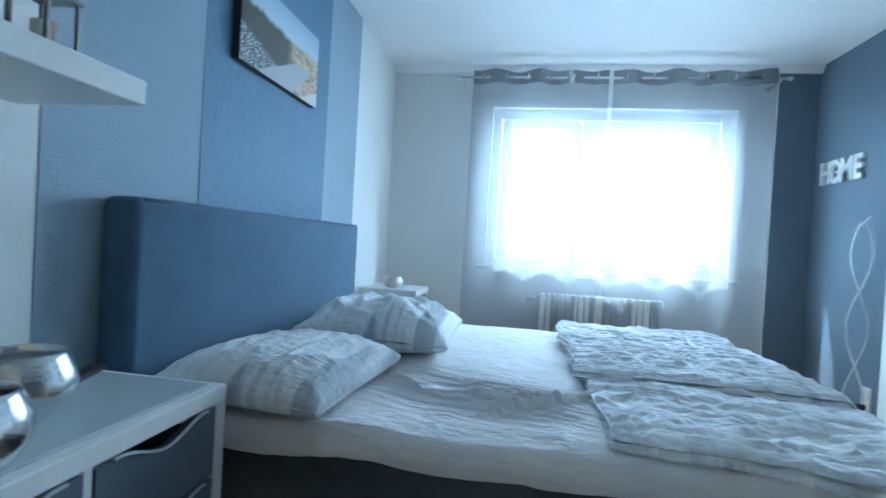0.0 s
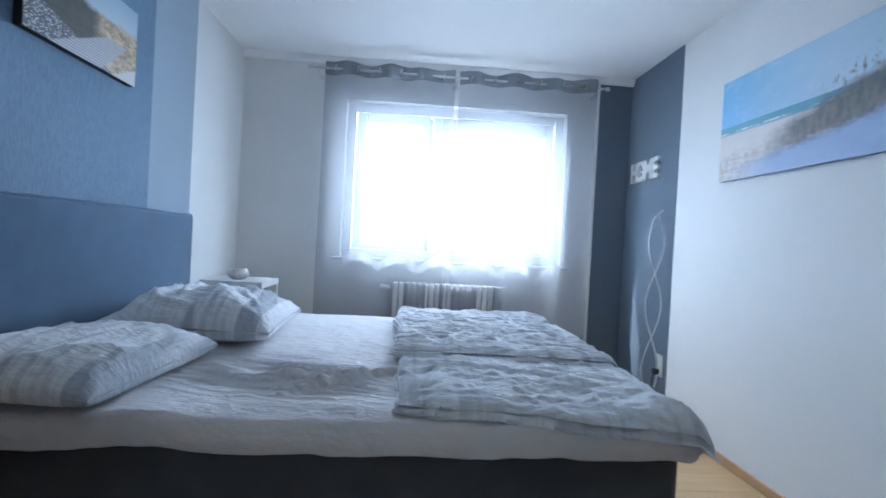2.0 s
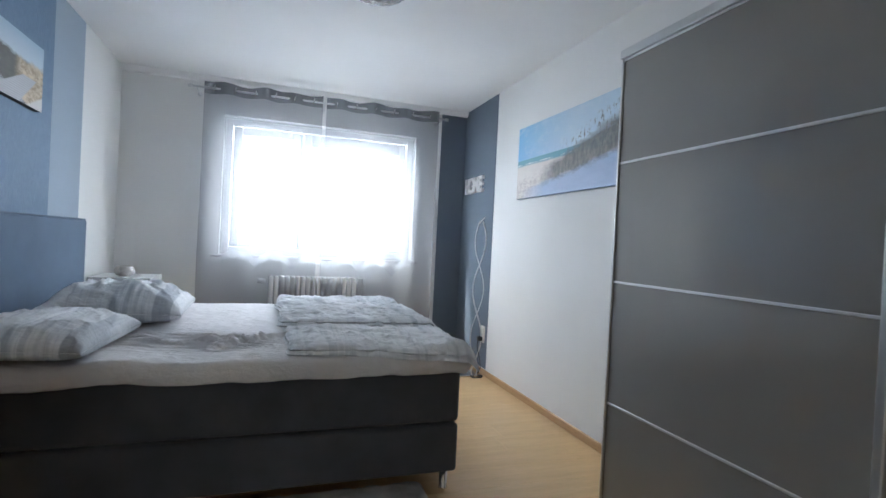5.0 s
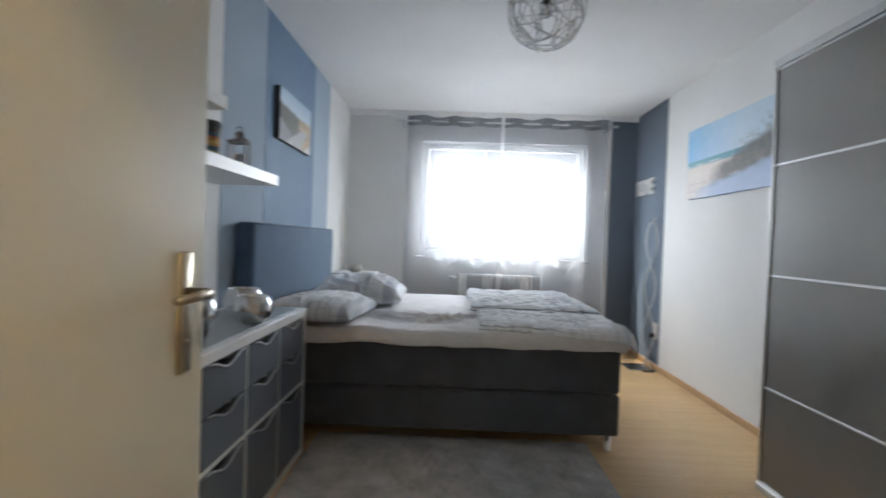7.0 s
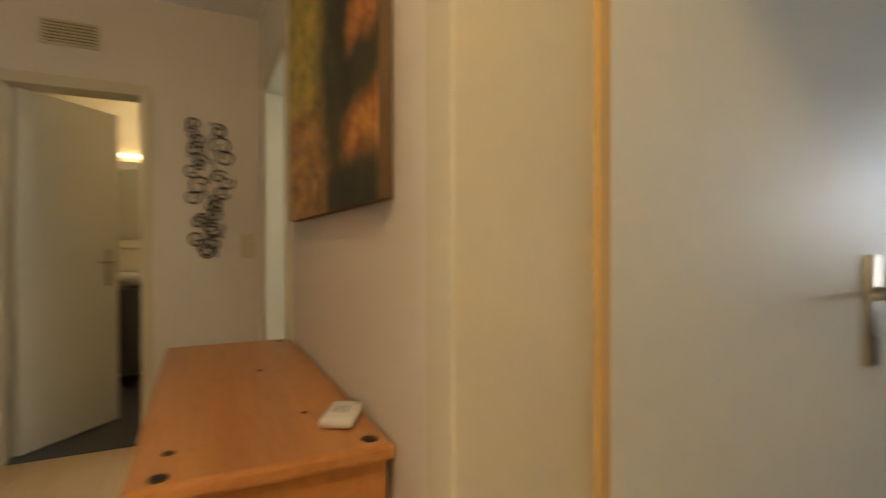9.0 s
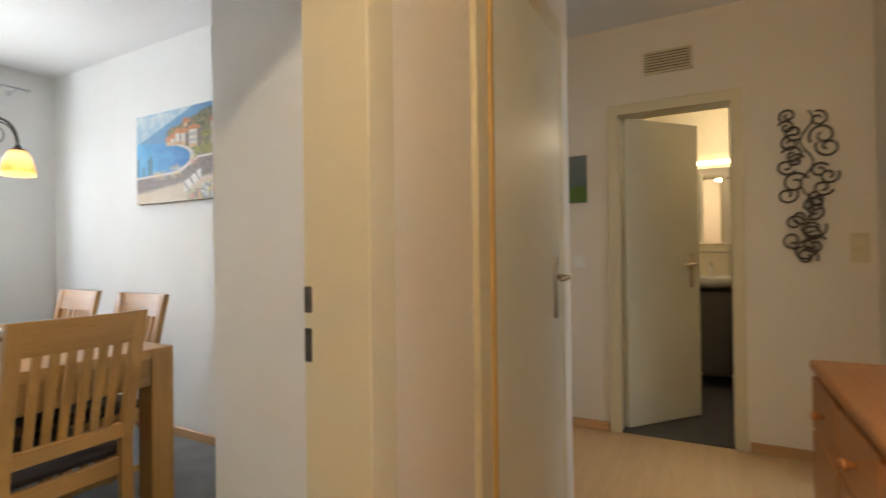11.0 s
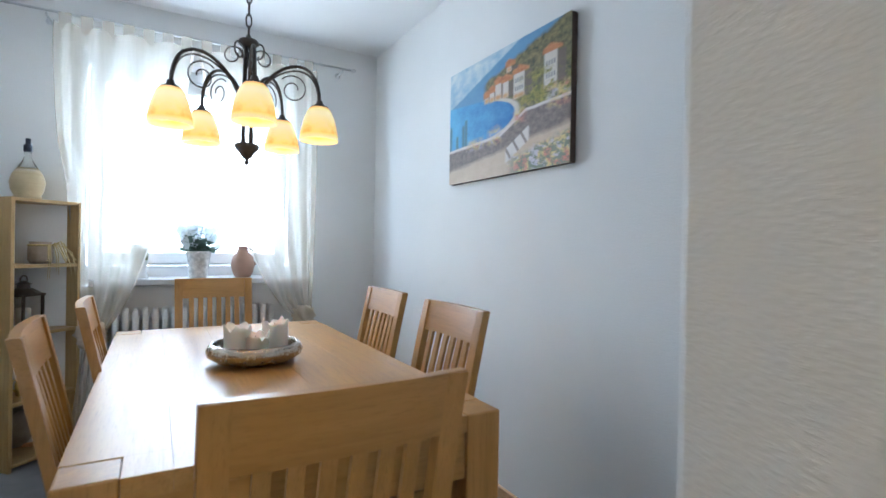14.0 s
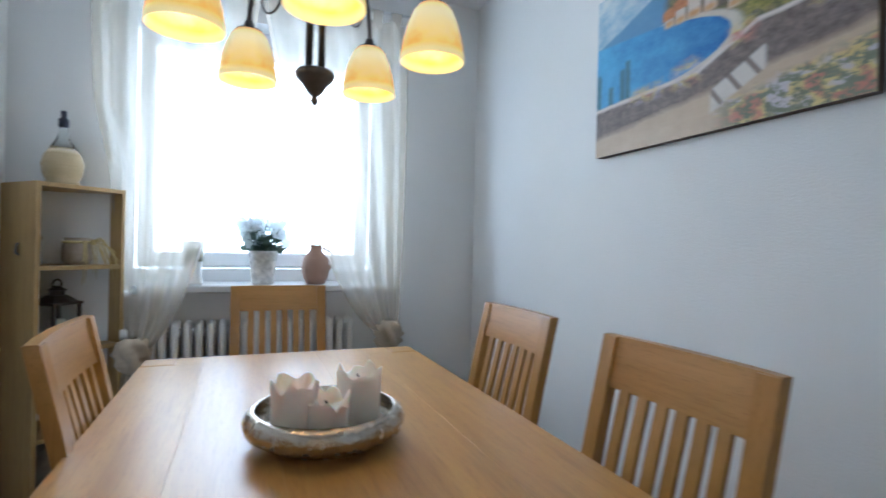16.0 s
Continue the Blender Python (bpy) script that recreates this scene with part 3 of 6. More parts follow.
# hall shell
wall("wall_hall_south", "x", HS, -0.14, -1.70, EX, H, [(-1.47, -0.76, 0, 1.99), (-0.234, 0.60, 0, 1.99)], HALLWALL, "cream papered hall wall with doorways")
wall("wall_hall_return", "y", -1.70, 0.12, -3.20, HS - 0.14, H, [], HALLWALL, "cream papered short wall")
wall("wall_hall_niche", "x", -3.20, -0.12, HW - 0.15, -1.58, H, [], HALLWALL, "cream papered wall")
wall("wall_hall_west", "y", HW, -0.15, -3.20, HN, H, [(-2.63, -2.0, 0, 1.98)], HALLWALL, "cream papered hall end wall with a bathroom doorway")
wall("wall_hall_east", "y", 1.75, 0.15, HS, HN, H, [], HALLWALL, "cream papered hall end wall")
# dining room shell
wall("wall_dining_south", "x", DS, -0.30, DW - 0.15, DE + 0.15, H, [(-0.97, 0.31, 0.88, 2.22)], WALL, "white papered window wall")
wall("wall_dining_west", "y", DW, -0.15, DS, DN, H, [], WALL, "white papered wall with a fine horizontal grain")
wall("wall_dining_east", "y", DE, 0.15, DS, DN, H, [], WALL, "white papered wall")
bm = bmesh.new()
box(bm, DW, -0.50, -3.43, DN, 0, H, 0.006)
fixed("wall_pier", bm, WALL, "white papered pier beside the dining room door")
# side room whose open door lets daylight into the hall
wall("wall_side_west", "y", -2.90, -0.1, SY, 0.4, H, [], WALL, "white plain side room wall")
wall("wall_side_north", "x", 0.4, 0.2, -3.0, WX - 0.15, H, [(-2.5, -1.4, 0.9, 2.2)], WALL, "white plain side room wall with a window opening")
# small bathroom
wall("wall_bath_west", "y", -4.55, -0.1, -3.3, -1.2, H, [], CREAM, "cream tiled bathroom wall")
wall("wall_bath_north", "x", -1.35, 0.1, -4.55, HW - 0.15, H, [], CREAM, "cream tiled bathroom wall")
wall("wall_bath_south", "x", -3.2, -0.1, -4.55, HW - 0.15, H, [], CREAM, "cream tiled bathroom wall")

bm = bmesh.new()
box(bm, -4.8, 2.7, -7.0, 4.22, H, H + 0.12)
fixed("ceiling", bm, CEILING, "white papered ceiling")
bm = bmesh.new()
box(bm, HW, 2.6, HS - 0.08, 4.4, -0.12, -0.012)
box(bm, HW, -1.58, -3.25, HS, -0.12, -0.012)
box(bm, -2.99, HW, SY - 0.1, 0.5, -0.12, -0.012)
floor = fixed("floor", bm, GAP, "beech laminate floor in narrow boards")
bm = bmesh.new()
box(bm, -4.7, HW, -3.3, -1.2, -0.12, 0.004)
fixed("floor_bathroom", bm, TILE, "anthracite tiled bathroom floor")
bm = bmesh.new()
box(bm, DW - 0.1, DE + 0.1, DS - 0.1, HS - 0.08, -0.12, 0.0)
fixed("floor_dining", bm, CARPET, "short grey carpet")
bm = bmesh.new()
sheet(bm, 24, 24, lambda u, v: (-300 + 600 * u, -300 + 600 * v, -3.2))
fixed("ground", bm, surface("grass_outside", (0.07, 0.10, 0.04), 0.9, 0, 0.3, 0.2, 2.0), "grass far below the windows")

# painted and papered fields, a few millimetres proud of the walls
for name, y0, y1, mat, text in (("wallpaper_strip_1", 1.08, 1.64, STRIPE, "pale blue wallpaper strip"), ("wallpaper_strip_2", 1.64, 2.68, DENIM, "textured denim-blue wallpaper strip"), ("wallpaper_strip_3", 2.68, 3.17, STRIPE, "pale blue wallpaper strip")):
    bm = bmesh.new()
    box(bm, WX - 0.002, WX + (0.003 if mat is STRIPE else 0.005), y0, y1, 0.06, H - 0.001)
    fixed(name, bm, mat, text)
bm = bmesh.new()
box(bm, EX - 0.003, EX + 0.01, 3.255, NY - 0.003, 0.06, H - 0.001)
box(bm, 2.13, EX - 0.0031, NY - 0.003, NY + 0.01, 0.06, H - 0.001)
fixed("wall_paint_corner", bm, SLATE, "dark slate-grey painted corner")

# slightly uneven cove under the ceiling of the window wall
bm = bmesh.new()


def cove(u, v):
    wave = 0.007 * noise.noise((u * 11, 3, 0)) + 0.004 * noise.noise((u * 31, 1, 0))
    out = 0.022 * min(1.0, v * 4) + 0.045 * max(0.0, v - 0.25)
    return (WX + u * (EX - WX), NY - out, H - 0.001 - (0.048 + wave) * math.cos(max(0.0, v - 0.25) * 2.09))


sheet(bm, 90, 12, cove)
fixed("trim_cove", bm, CEILING, "white cove along the ceiling", True)


def skirting(name, runs, mat=SKIRT):
    bm = bmesh.new()
    for x0, x1, y0, y1 in runs:
        box(bm, x0, x1, y0, y1, 0.0, 0.055, 0.004)
    fixed(name, bm, mat, "narrow beech skirting board")


skirting("baseboard_1", [(EX - 0.018, EX - 0.003, SY, NY - 0.02), (WX + 0.006, WX + 0.02, SY, NY - 0.02), (WX + 0.02, EX - 0.018, NY - 0.018, NY - 0.003)])
skirting("baseboard_2", [(HW, HW + 0.016, -3.2, -2.69), (HW, HW + 0.016, -1.94, HN), (-1.62, -0.13, HN - 0.016, HN), (-0.70, -0.29, HS, HS + 0.016)])
skirting("baseboard_3", [(DW, DW + 0.016, DS + 0.016, -3.43), (DW + 0.016, DE, DS, DS + 0.016), (DE - 0.016, DE, DS + 0.016, DN)])


def casing(name, axis, side, face, a0, a1, z1, depth, mat, label, w=0.07, proud=0.018):
    """A door lining with its flat casing; axis: the wall's way; side: +1 or -1, the way the casing faces; depth: the wall's thickness."""
    bm = bmesh.new()
    c0, c1 = sorted((face - 0.004 * side, face + proud * side))
    l0, l1 = sorted((face + (proud - 0.0005) * side, face - depth * side))

    def add(p0, p1, q0, q1, b0, b1):
        box(bm, *((p0, p1, q0, q1) if axis == "x" else (q0, q1, p0, p1)), b0, b1, 0.003)

    add(a0 - w, a0 - 0.001, c0, c1, 0, z1 + w)
    add(a1 + 0.001, a1 + w, c0, c1, 0, z1 + w)
    add(a0 - 0.001, a1 + 0.001, c0, c1, z1 + 0.001, z1 + w)
    add(a0 - 0.02, a0 + 0.012, l0, l1, 0, z1)
    add(a1 - 0.012, a1 + 0.02, l0, l1, 0, z1)
    add(a0, a1, l0, l1, z1 - 0.012, z1 + 0.02)
    return fixed(name, bm, mat, label)


casing("door_frame_1", "x", -1, HN, -0.066, 0.76, 1.99, 0.215, CREAM, "cream painted door frame of the bedroom", 0.07, 0.055)
casing("door_frame_2", "x", -1, HN, -2.42, -1.68, 1.98, 0.215, CREAM, "cream painted door frame of the side room")
casing("door_frame_3", "x", 1, HS, -0.234, 0.60, 1.99, 0.139, CREAM, "cream painted dining room door frame")
casing("door_frame_4", "x", 1, HS, -1.47, -0.76, 1.99, 0.139, CREAM, "cream painted door frame")
casing("door_frame_5", "y", 1, HW, -2.63, -2.0, 1.98, 0.155, CREAM, "cream painted bathroom door frame", 0.05)


def lever(parent, x, side, z=1.03, metal=NICKEL):
    """A long plate with a lever, on the face y of a leaf; side: which way the lever points along x."""
    for face in (-1, 1):
        bm = bmesh.new()
        y = 0.021 * face
        box(bm, x - 0.02, x + 0.02, min(y, y + 0.008 * face), max(y, y + 0.008 * face), z - 0.155, z + 0.075, 0.003)
        tube(bm, [(x, y, z), (x, y + 0.05 * face, z), (x + 0.012 * side, y + 0.056 * face, z), (x + 0.11 * side, y + 0.054 * face, z - 0.004)], [0.009, 0.009, 0.010, 0.008], 10)
        lathe(bm, [(0.0, 0), (0.007, 0), (0.007, 0.01), (0, 0.01)], 8, (x, y + 0.004 * face, z - 0.10))
        part("door_handle", bm, metal, parent, "satin nickel lever on a long plate", True)


def leaf(name, label, m, width, mat, height=1.97, side=-1):
    """A flush door leaf, hinged at its origin and running along its own x."""
    ob = thing(name, label, "door", m)
    ob["kind"] = "structure"
    bm = bmesh.new()
    box(bm, 0, width, -0.02, 0.02, 0.008, height, 0.003)
    part("door_leaf", bm, mat, ob)
    bm = bmesh.new()
    for z in (0.25, 1.72):
        lathe(bm, [(0, 0), (0.008, 0), (0.008, 0.08), (0, 0.08)], 10, (-0.004, 0.026, z))
    part("hinge", bm, NICKEL, ob)
    lever(ob, width - 0.075, side)
    return ob


leaf("door_1", "open off-white flush bedroom door", pose(-0.072, -1.175, 0, 0, 0, 88.5), 0.79, DOORWHITE)
leaf("door_2", "closed white flush door in the hall wall", pose(-0.775, HS - 0.006, 0, 0, 0, 179.2), 0.68, DOORWHITE)
leaf("door_3", "half open cream bathroom door", pose(-2.86, -2.60, 0, 0, 0, 140), 0.62, DOORWHITE)
leaf("door_4", "open cream door of the side room", pose(-1.69, SY + 0.03, 0, 0, 0, 84), 0.70, CREAM)
bm = bmesh.new()
box(bm, -0.068, -0.044, -1.19, -1.163, 0.01, 1.97, 0.004)
fixed("trim_door_seal", bm, RUBBER, "ochre rubber seal of the bedroom door frame")
bm = bmesh.new()
box(bm, -0.790, -0.765, HS - 0.012, HS + 0.026, 0.01, 1.97, 0.004)
fixed("trim_door_seal_2", bm, RUBBER, "ochre rubber seal of the hall door frame")
# dark blocks on the lining stand in for the shade inside the lock's holes
bm = bmesh.new()
for z0, z1 in ((0.922, 0.986), (1.015, 1.065)):
    box(bm, -0.225, -0.2195, -2.797, -2.779, z0, z1, 0.002)
fixed("trim_strike_plate", bm, IRON, "dark blocks for the shaded slots of the lock's strike plate")


def window(name, label, x0, x1, z0, z1, y, out, split, tops):
    """A plastic window; out: +1 or -1, the way outside; split: the places of the mullions."""
    ob = thing(name, label, "window", pose(0, y, 0))
    ob["kind"] = "structure"
    bm = bmesh.new()
    t = 0.07
    box(bm, x0, x0 + t, 0, 0.07, z0, z1, 0.006)
    box(bm, x1 - t, x1, 0, 0.07, z0, z1, 0.006)
    box(bm, x0 + t, x1 - t, 0, 0.07, z0, z0 + t, 0.006)
    box(bm, x0 + t, x1 - t, 0, 0.07, z1 - t, z1, 0.006)
    part("window_frame", bm, FRAMEPAINT, ob)
    edges = [x0 + t, *split, x1 - t]
    for a, b, top in zip(edges, edges[1:], tops):
        bm = bmesh.new()
        a2, b2, s = a + 0.012, b - 0.012, 0.075
        lo, hi = z0 + t + 0.008, z1 - t - 0.008
        box(bm, a2, a2 + s, -0.025, 0.045, lo, hi, 0.008)
        box(bm, b2 - s, b2, -0.025, 0.045, lo, hi, 0.008)
        box(bm, a2 + s, b2 - s, -0.025, 0.045, lo, lo + s, 0.008)
        box(bm, a2 + s, b2 - s, -0.025, 0.045, hi - s - top, hi, 0.008)
        sash = part("sash", bm, FRAMEPAINT, ob)
        bm = bmesh.new()
        box(bm, a2 + s - 0.005, b2 - s + 0.005, 0.008, 0.02, lo + s - 0.005, hi - s - top + 0.005)
        pane = part("pane", bm, PANE, sash)
        pane.visible_shadow = False
        bm = bmesh.new()
        x = b2 - s / 2 if a == edges[0] else a2 + s / 2
        box(bm, x - 0.014, x + 0.014, -0.034, -0.024, 1.42, 1.49, 0.003)
        box(bm, x - 0.008, x + 0.008, -0.062, -0.034, 1.447, 1.463, 0.004)
        box(bm, x - 0.009, x + 0.009, -0.068, -0.055, 1.33, 1.465, 0.005)
        part("window_handle", bm, FRAMEPAINT, sash)
    return ob


window("window_1", "white plastic two-part window behind sheer curtains", 0.10, 1.87, 0.97, 2.21, 4.13, 1, [0.78], [0.0, 0.04])
bm = bmesh.new()
box(bm, 0.04, 1.93, 3.992, 4.135, 0.945, 0.97, 0.006)
fixed("window_sill_1", bm, SILL, "pale grey window sill")
wd = window("window_2", "white plastic dining room window", -0.31, 0.97, 0.925, 2.22, 0, 1, [], [0.0])
wd.matrix_basis = pose(0, DS - 0.12, 0, 0, 0, 180)
bm = bmesh.new()
box(bm, -0.995, 0.20, DS + 0.0005, DS + 0.17, 0.895, 0.93, 0.006)
box(bm, -0.968, 0.308, DS - 0.13, DS - 0.0005, 0.895, 0.93, 0.003)
fixed("window_sill_2", bm, SILL, "pale grey window sill with pots on it")

# ---- bedroom things ----
def soft_box(bm, x0, x1, y0, y1, z0, z1, r, nx=24, ny=24, ripple=0.0, seed=0.0, droop=None):
    """A padded block with rounded edges and gentle ripples on top; droop(x, y): a change of height."""
    top, low = {}, {}

    def place(u, v, upper):
        px, py = x0 + (x1 - x0) * u, y0 + (y1 - y0) * v
        ex, ey = min(px - x0, x1 - px, r), min(py - y0, y1 - py, r)
        k = math.sqrt(max(0.0, 1 - (1 - ex / r) ** 2)) * math.sqrt(max(0.0, 1 - (1 - ey / r) ** 2))
        mid = (z0 + z1) / 2
        z = mid + (z1 - mid) * (0.12 + 0.88 * k) if upper else mid - (mid - z0) * (0.12 + 0.88 * k)
        if upper and ripple:
            z += ripple * k * (noise.noise((px * 5 + seed, py * 5, seed)) + 0.6 * noise.noise((px * 13, py * 13 + seed, 1)) + 0.35 * noise.noise((px * 30, py * 30 + seed, 2)))
        if droop:
            z += droop(px, py)
        return (px, py, z)

    ax = [0.5 - 0.5 * math.cos(math.pi * i / nx) if nx < 40 else i / nx for i in range(nx + 1)]
    ay = [0.5 - 0.5 * math.cos(math.pi * j / ny) if ny < 40 else j / ny for j in range(ny + 1)]
    a = [[bm.verts.new(place(u, v, True)) for v in ay] for u in ax]
    b = [[bm.verts.new(place(u, v, False)) for v in ay] for u in ax]
    for i in range(nx):
        for j in range(ny):
            bm.faces.new((a[i][j], a[i + 1][j], a[i + 1][j + 1], a[i][j + 1]))
            bm.faces.new((b[i][j], b[i][j + 1], b[i + 1][j + 1], b[i + 1][j]))
    rim = [(i, 0) for i in range(nx)] + [(nx, j) for j in range(ny)] + [(i, ny) for i in range(nx, 0, -1)] + [(0, j) for j in range(ny, 0, -1)]
    for p, q in zip(rim, rim[1:] + rim[:1]):
        bm.faces.new((b[p[0]][p[1]], b[q[0]][q[1]], a[q[0]][q[1]], a[p[0]][p[1]]))
    return bm


BX, BY = 0.40, 2.15
bed = thing("box_spring_bed", "charcoal box-spring bed with a tall blue cloth headboard", "bed", pose(BX, BY, 0))
bm = bmesh.new()
box(bm, -1.0, 1.01, -0.81, 0.80, 0.10, 0.325, 0.018, 3)
part("lower_box", bm, CHARCOAL, bed, "charcoal cloth base")
bm = bmesh.new()
box(bm, -1.0, 1.01, -0.81, 0.80, 0.333, 0.575, 0.022, 3)
part("upper_box", bm, CHARCOAL, bed, "charcoal cloth box mattress")


def near_sag(x, y):
    edge = max(0.0, 1 - (y + 0.88) / 0.12)
    return -0.02 * edge * (0.5 + noise.noise((x * 4, 0, 5)))


bm = bmesh.new()


def wrinkles(x, y):
    """Creases fanning across the sheet from the pillow towards the duvet, with a knot of folds."""
    d = near_sag(x, y)
    mid = -0.49 - 0.22 * (x + 0.17)
    fan = math.exp(-((x + 0.17) / 0.34) ** 4 - ((y - mid) / 0.15) ** 2)
    knot = math.exp(-(x / 0.14) ** 2 - ((y + 0.55) / 0.08) ** 2)
    q = y + 0.03 * noise.noise((x * 5, y * 3, 4)) + 0.24 * x
    crease = (1 - abs(noise.noise((x * 2.0, q * 21, 3)))) ** 8
    small = (1 - abs(noise.noise((x * 6 + 5, q * 36, 8)))) ** 5
    w = 0.032 * crease + 0.013 * small * (0.5 + knot) + 0.020 * knot * noise.noise((x * 22, y * 34, 2))
    pull = math.exp(-((y + 0.68 - 0.82 * (x + 0.08)) / 0.013) ** 2) * min(1.0, max(0.0, (x + 0.12) / 0.1))
    side = 0.005 * noise.noise((x * 16, y * 2, 7)) * max(0.0, 1 - (y + 0.875) / 0.35)
    return d + fan * (w - 0.005) + 0.030 * pull * (x < 0.3) - 0.006 * noise.noise((x * 3, y * 3, 0)) + side


soft_box(bm, -0.985, 1.03, -0.875, 0.84, 0.578, 0.667, 0.026, 200, 300, 0.005, 3.0, wrinkles)
part("fitted_sheet", bm, SHEET, bed, "pale grey crumpled fitted sheet over the mattress", True)
bm = bmesh.new()
box(bm, -1.095, -0.985, -0.905, 0.835, 0.06, 1.205, 0.026, 4)
tube(bm, [(-0.992, -0.875 + 1.68 * i / 20, 1.197 + 0.002 * math.sin(i)) for i in range(21)], 0.006, 6)
part("headboard", bm, NAVY, bed, "tall padded blue cloth headboard", True)
for x in (-0.93, 0.97):
    for y in (-0.74, 0.74):
        bm = bmesh.new()
        lathe(bm, [(0, 0), (0.022, 0), (0.022, 0.004), (0.019, 0.008), (0.019, 0.10), (0, 0.10)], 16, (x, y, 0))
        part("leg", bm, CHROME, bed, "chrome foot", True)


def pillow(name, label, cx, cy, w, d, h, turn, seed, box_, rough_, lift):
    """A filled pillow lying on the sheet, thick at its rim; lift: how far the end at the headboard is pushed up."""
    ob = thing(name, label, "pillow", pose(cx, cy, 0.668 + h * 0.36, 0, 0, turn), "bed pillows")
    bm = bmesh.new()
    nx, ny = 76, 64

    def f(u, v, s):
        a, b = math.sin((u - 0.5) * math.pi), math.sin((v - 0.5) * math.pi)
        k = max(0.0, 1 - abs(a) ** box_) ** 0.5 * max(0.0, 1 - abs(b) ** box_) ** 0.5
        x = a * w / 2 * (1 - 0.05 * (1 - b * b) * abs(a))
        y = b * d / 2 * (1 - 0.09 * (1 - a * a) * abs(b))
        wa, wb = a + 0.25 * noise.noise((a * 2, b * 2, seed)), b + 0.25 * noise.noise((a * 2, b * 2, seed + 4))
        fold = 0.016 * noise.noise((wa * 1.6 + seed, wb * 2.5, seed))
        fold += 0.030 * (1 - abs(noise.noise((wa * 3.2 + wb * 1.2, wb * 1.2 - wa + seed, 2)))) ** 4
        fold += 0.012 * (1 - abs(noise.noise((wa * 8 + wb * 4, wb * 3 - wa * 2 + seed, 5)))) ** 3
        z = 0.64 * h * k + rough_ * fold * (0.15 + 0.85 * k) if s > 0 else -0.36 * h * k ** 0.6
        push = lift * max(0.0, 0.4 - a) / 1.4 * (1 - 0.5 * b * b)
        return (x, y, z + push * (1 if s > 0 else 0.4))

    for s in (1, -1):
        sheet(bm, nx, ny, lambda u, v: f(u, v, s))
    bmesh.ops.remove_doubles(bm, verts=bm.verts[:], dist=0.0008)
    part("pillow_case", bm, BEDDING, ob, "", True)
    return ob


pillow("bed_pillow", "plump pillow in a grey striped case lying flat", -0.285, 1.55, 0.50, 0.65, 0.125, -4, 1.3, 4.0, 0.5, 0.0)
pillow("bed_pillow", "plump pillow in a grey striped case, rumpled against the headboard", -0.185, 2.28, 0.62, 0.68, 0.185, 2, 3.4, 2.3, 1.0, 0.02)


def duvet_part(bm, x0, x1, y0, y1, z, thick, seed, hang, nx=110, ny=150):
    """A quilt lying on the bed: thick rounded edges, wrinkles, hanging over where the bed ends."""
    def base(x, y):
        over_x, over_y = max(0.0, x - 1.41), max(0.0, 1.30 - y)
        return -hang * (over_x * 1.9 + over_y * 1.9)

    def rumple(x, y):
        wx, wy = x + 0.05 * noise.noise((x * 5, y * 5, seed)), y + 0.05 * noise.noise((x * 5, y * 5, seed + 7))
        e = noise.noise((x * 4 + seed, y * 6, seed)) * 0.012
        e += (1 - abs(noise.noise((wx * 6 + wy * 2, wy * 12 + seed, 1)))) ** 3 * 0.013
        e += (1 - abs(noise.noise((wx * 11 - wy * 5, wy * 30 + seed, 2)))) ** 3 * 0.014
        e += noise.noise((wx * 40, wy * 50 + seed, 4)) * 0.0012
        return e - 0.020

    def sway(x, y):
        return 0.020 * noise.noise((x * 4 + seed, y * 4, 9))

    g = {}
    r = 0.035
    for s in (1, 0):
        for i in range(nx + 1):
            for j in range(ny + 1):
                x, y = x0 + (x1 - x0) * i / nx, y0 + (y1 - y0) * j / ny
                y += 0.075 * (1 - i / nx) * (1 - j / ny)
                ex, ey = min(i / nx * (x1 - x0), (1 - i / nx) * (x1 - x0), r), min(j / ny * (y1 - y0), (1 - j / ny) * (y1 - y0), r)
                k = math.sqrt(max(0, 1 - (1 - ex / r) ** 2)) * math.sqrt(max(0, 1 - (1 - ey / r) ** 2))
                zz = z + base(x, y) + (thick * (0.5 + 0.5 * k) + rumple(x, y) * (0.4 + 0.6 * k) if s else thick * 0.46 * (1 - k))
                g[s, i, j] = bm.verts.new((x + sway(x, y) + 0.02 * noise.noise((0, y * 4, seed)), y + sway(y, x), zz))
    for i in range(nx):
        for j in range(ny):
            bm.faces.new([g[1, a, b] for a, b in ((i, j), (i + 1, j), (i + 1, j + 1), (i, j + 1))])
            bm.faces.new([g[0, a, b] for a, b in ((i, j + 1), (i + 1, j + 1), (i + 1, j), (i, j))])
    rim = [(i, 0) for i in range(nx)] + [(nx, j) for j in range(ny)] + [(i, ny) for i in range(nx, 0, -1)] + [(0, j) for j in range(ny, 0, -1)]
    for p, q in zip(rim, rim[1:] + rim[:1]):
        bm.faces.new((g[0, *p], g[0, *q], g[1, *q], g[1, *p]))
    return bm


quilt = thing("folded_duvet", "grey striped duvet folded in two on the bed", "duvet", pose(0, 0, 0))
bm = bmesh.new()
duvet_part(bm, 0.62, 1.46, 1.245, 2.99, 0.657, 0.030, 2.0, 0.42)
duvet_part(bm, 0.628, 1.45, 1.255, 2.985, 0.674, 0.032, 2.0, 0.42)
part("lower_fold", bm, BEDDING2, quilt, "lower layer hanging over the bed's corner", True)
bm = bmesh.new()
duvet_part(bm, 0.60, 1.47, 1.80, 2.98, 0.684, 0.030, 11.0, 0.6)
duvet_part(bm, 0.61, 1.46, 1.812, 2.975, 0.701, 0.032, 11.0, 0.6)
part("upper_fold", bm, BEDDING2, quilt, "upper layer folded back", True)

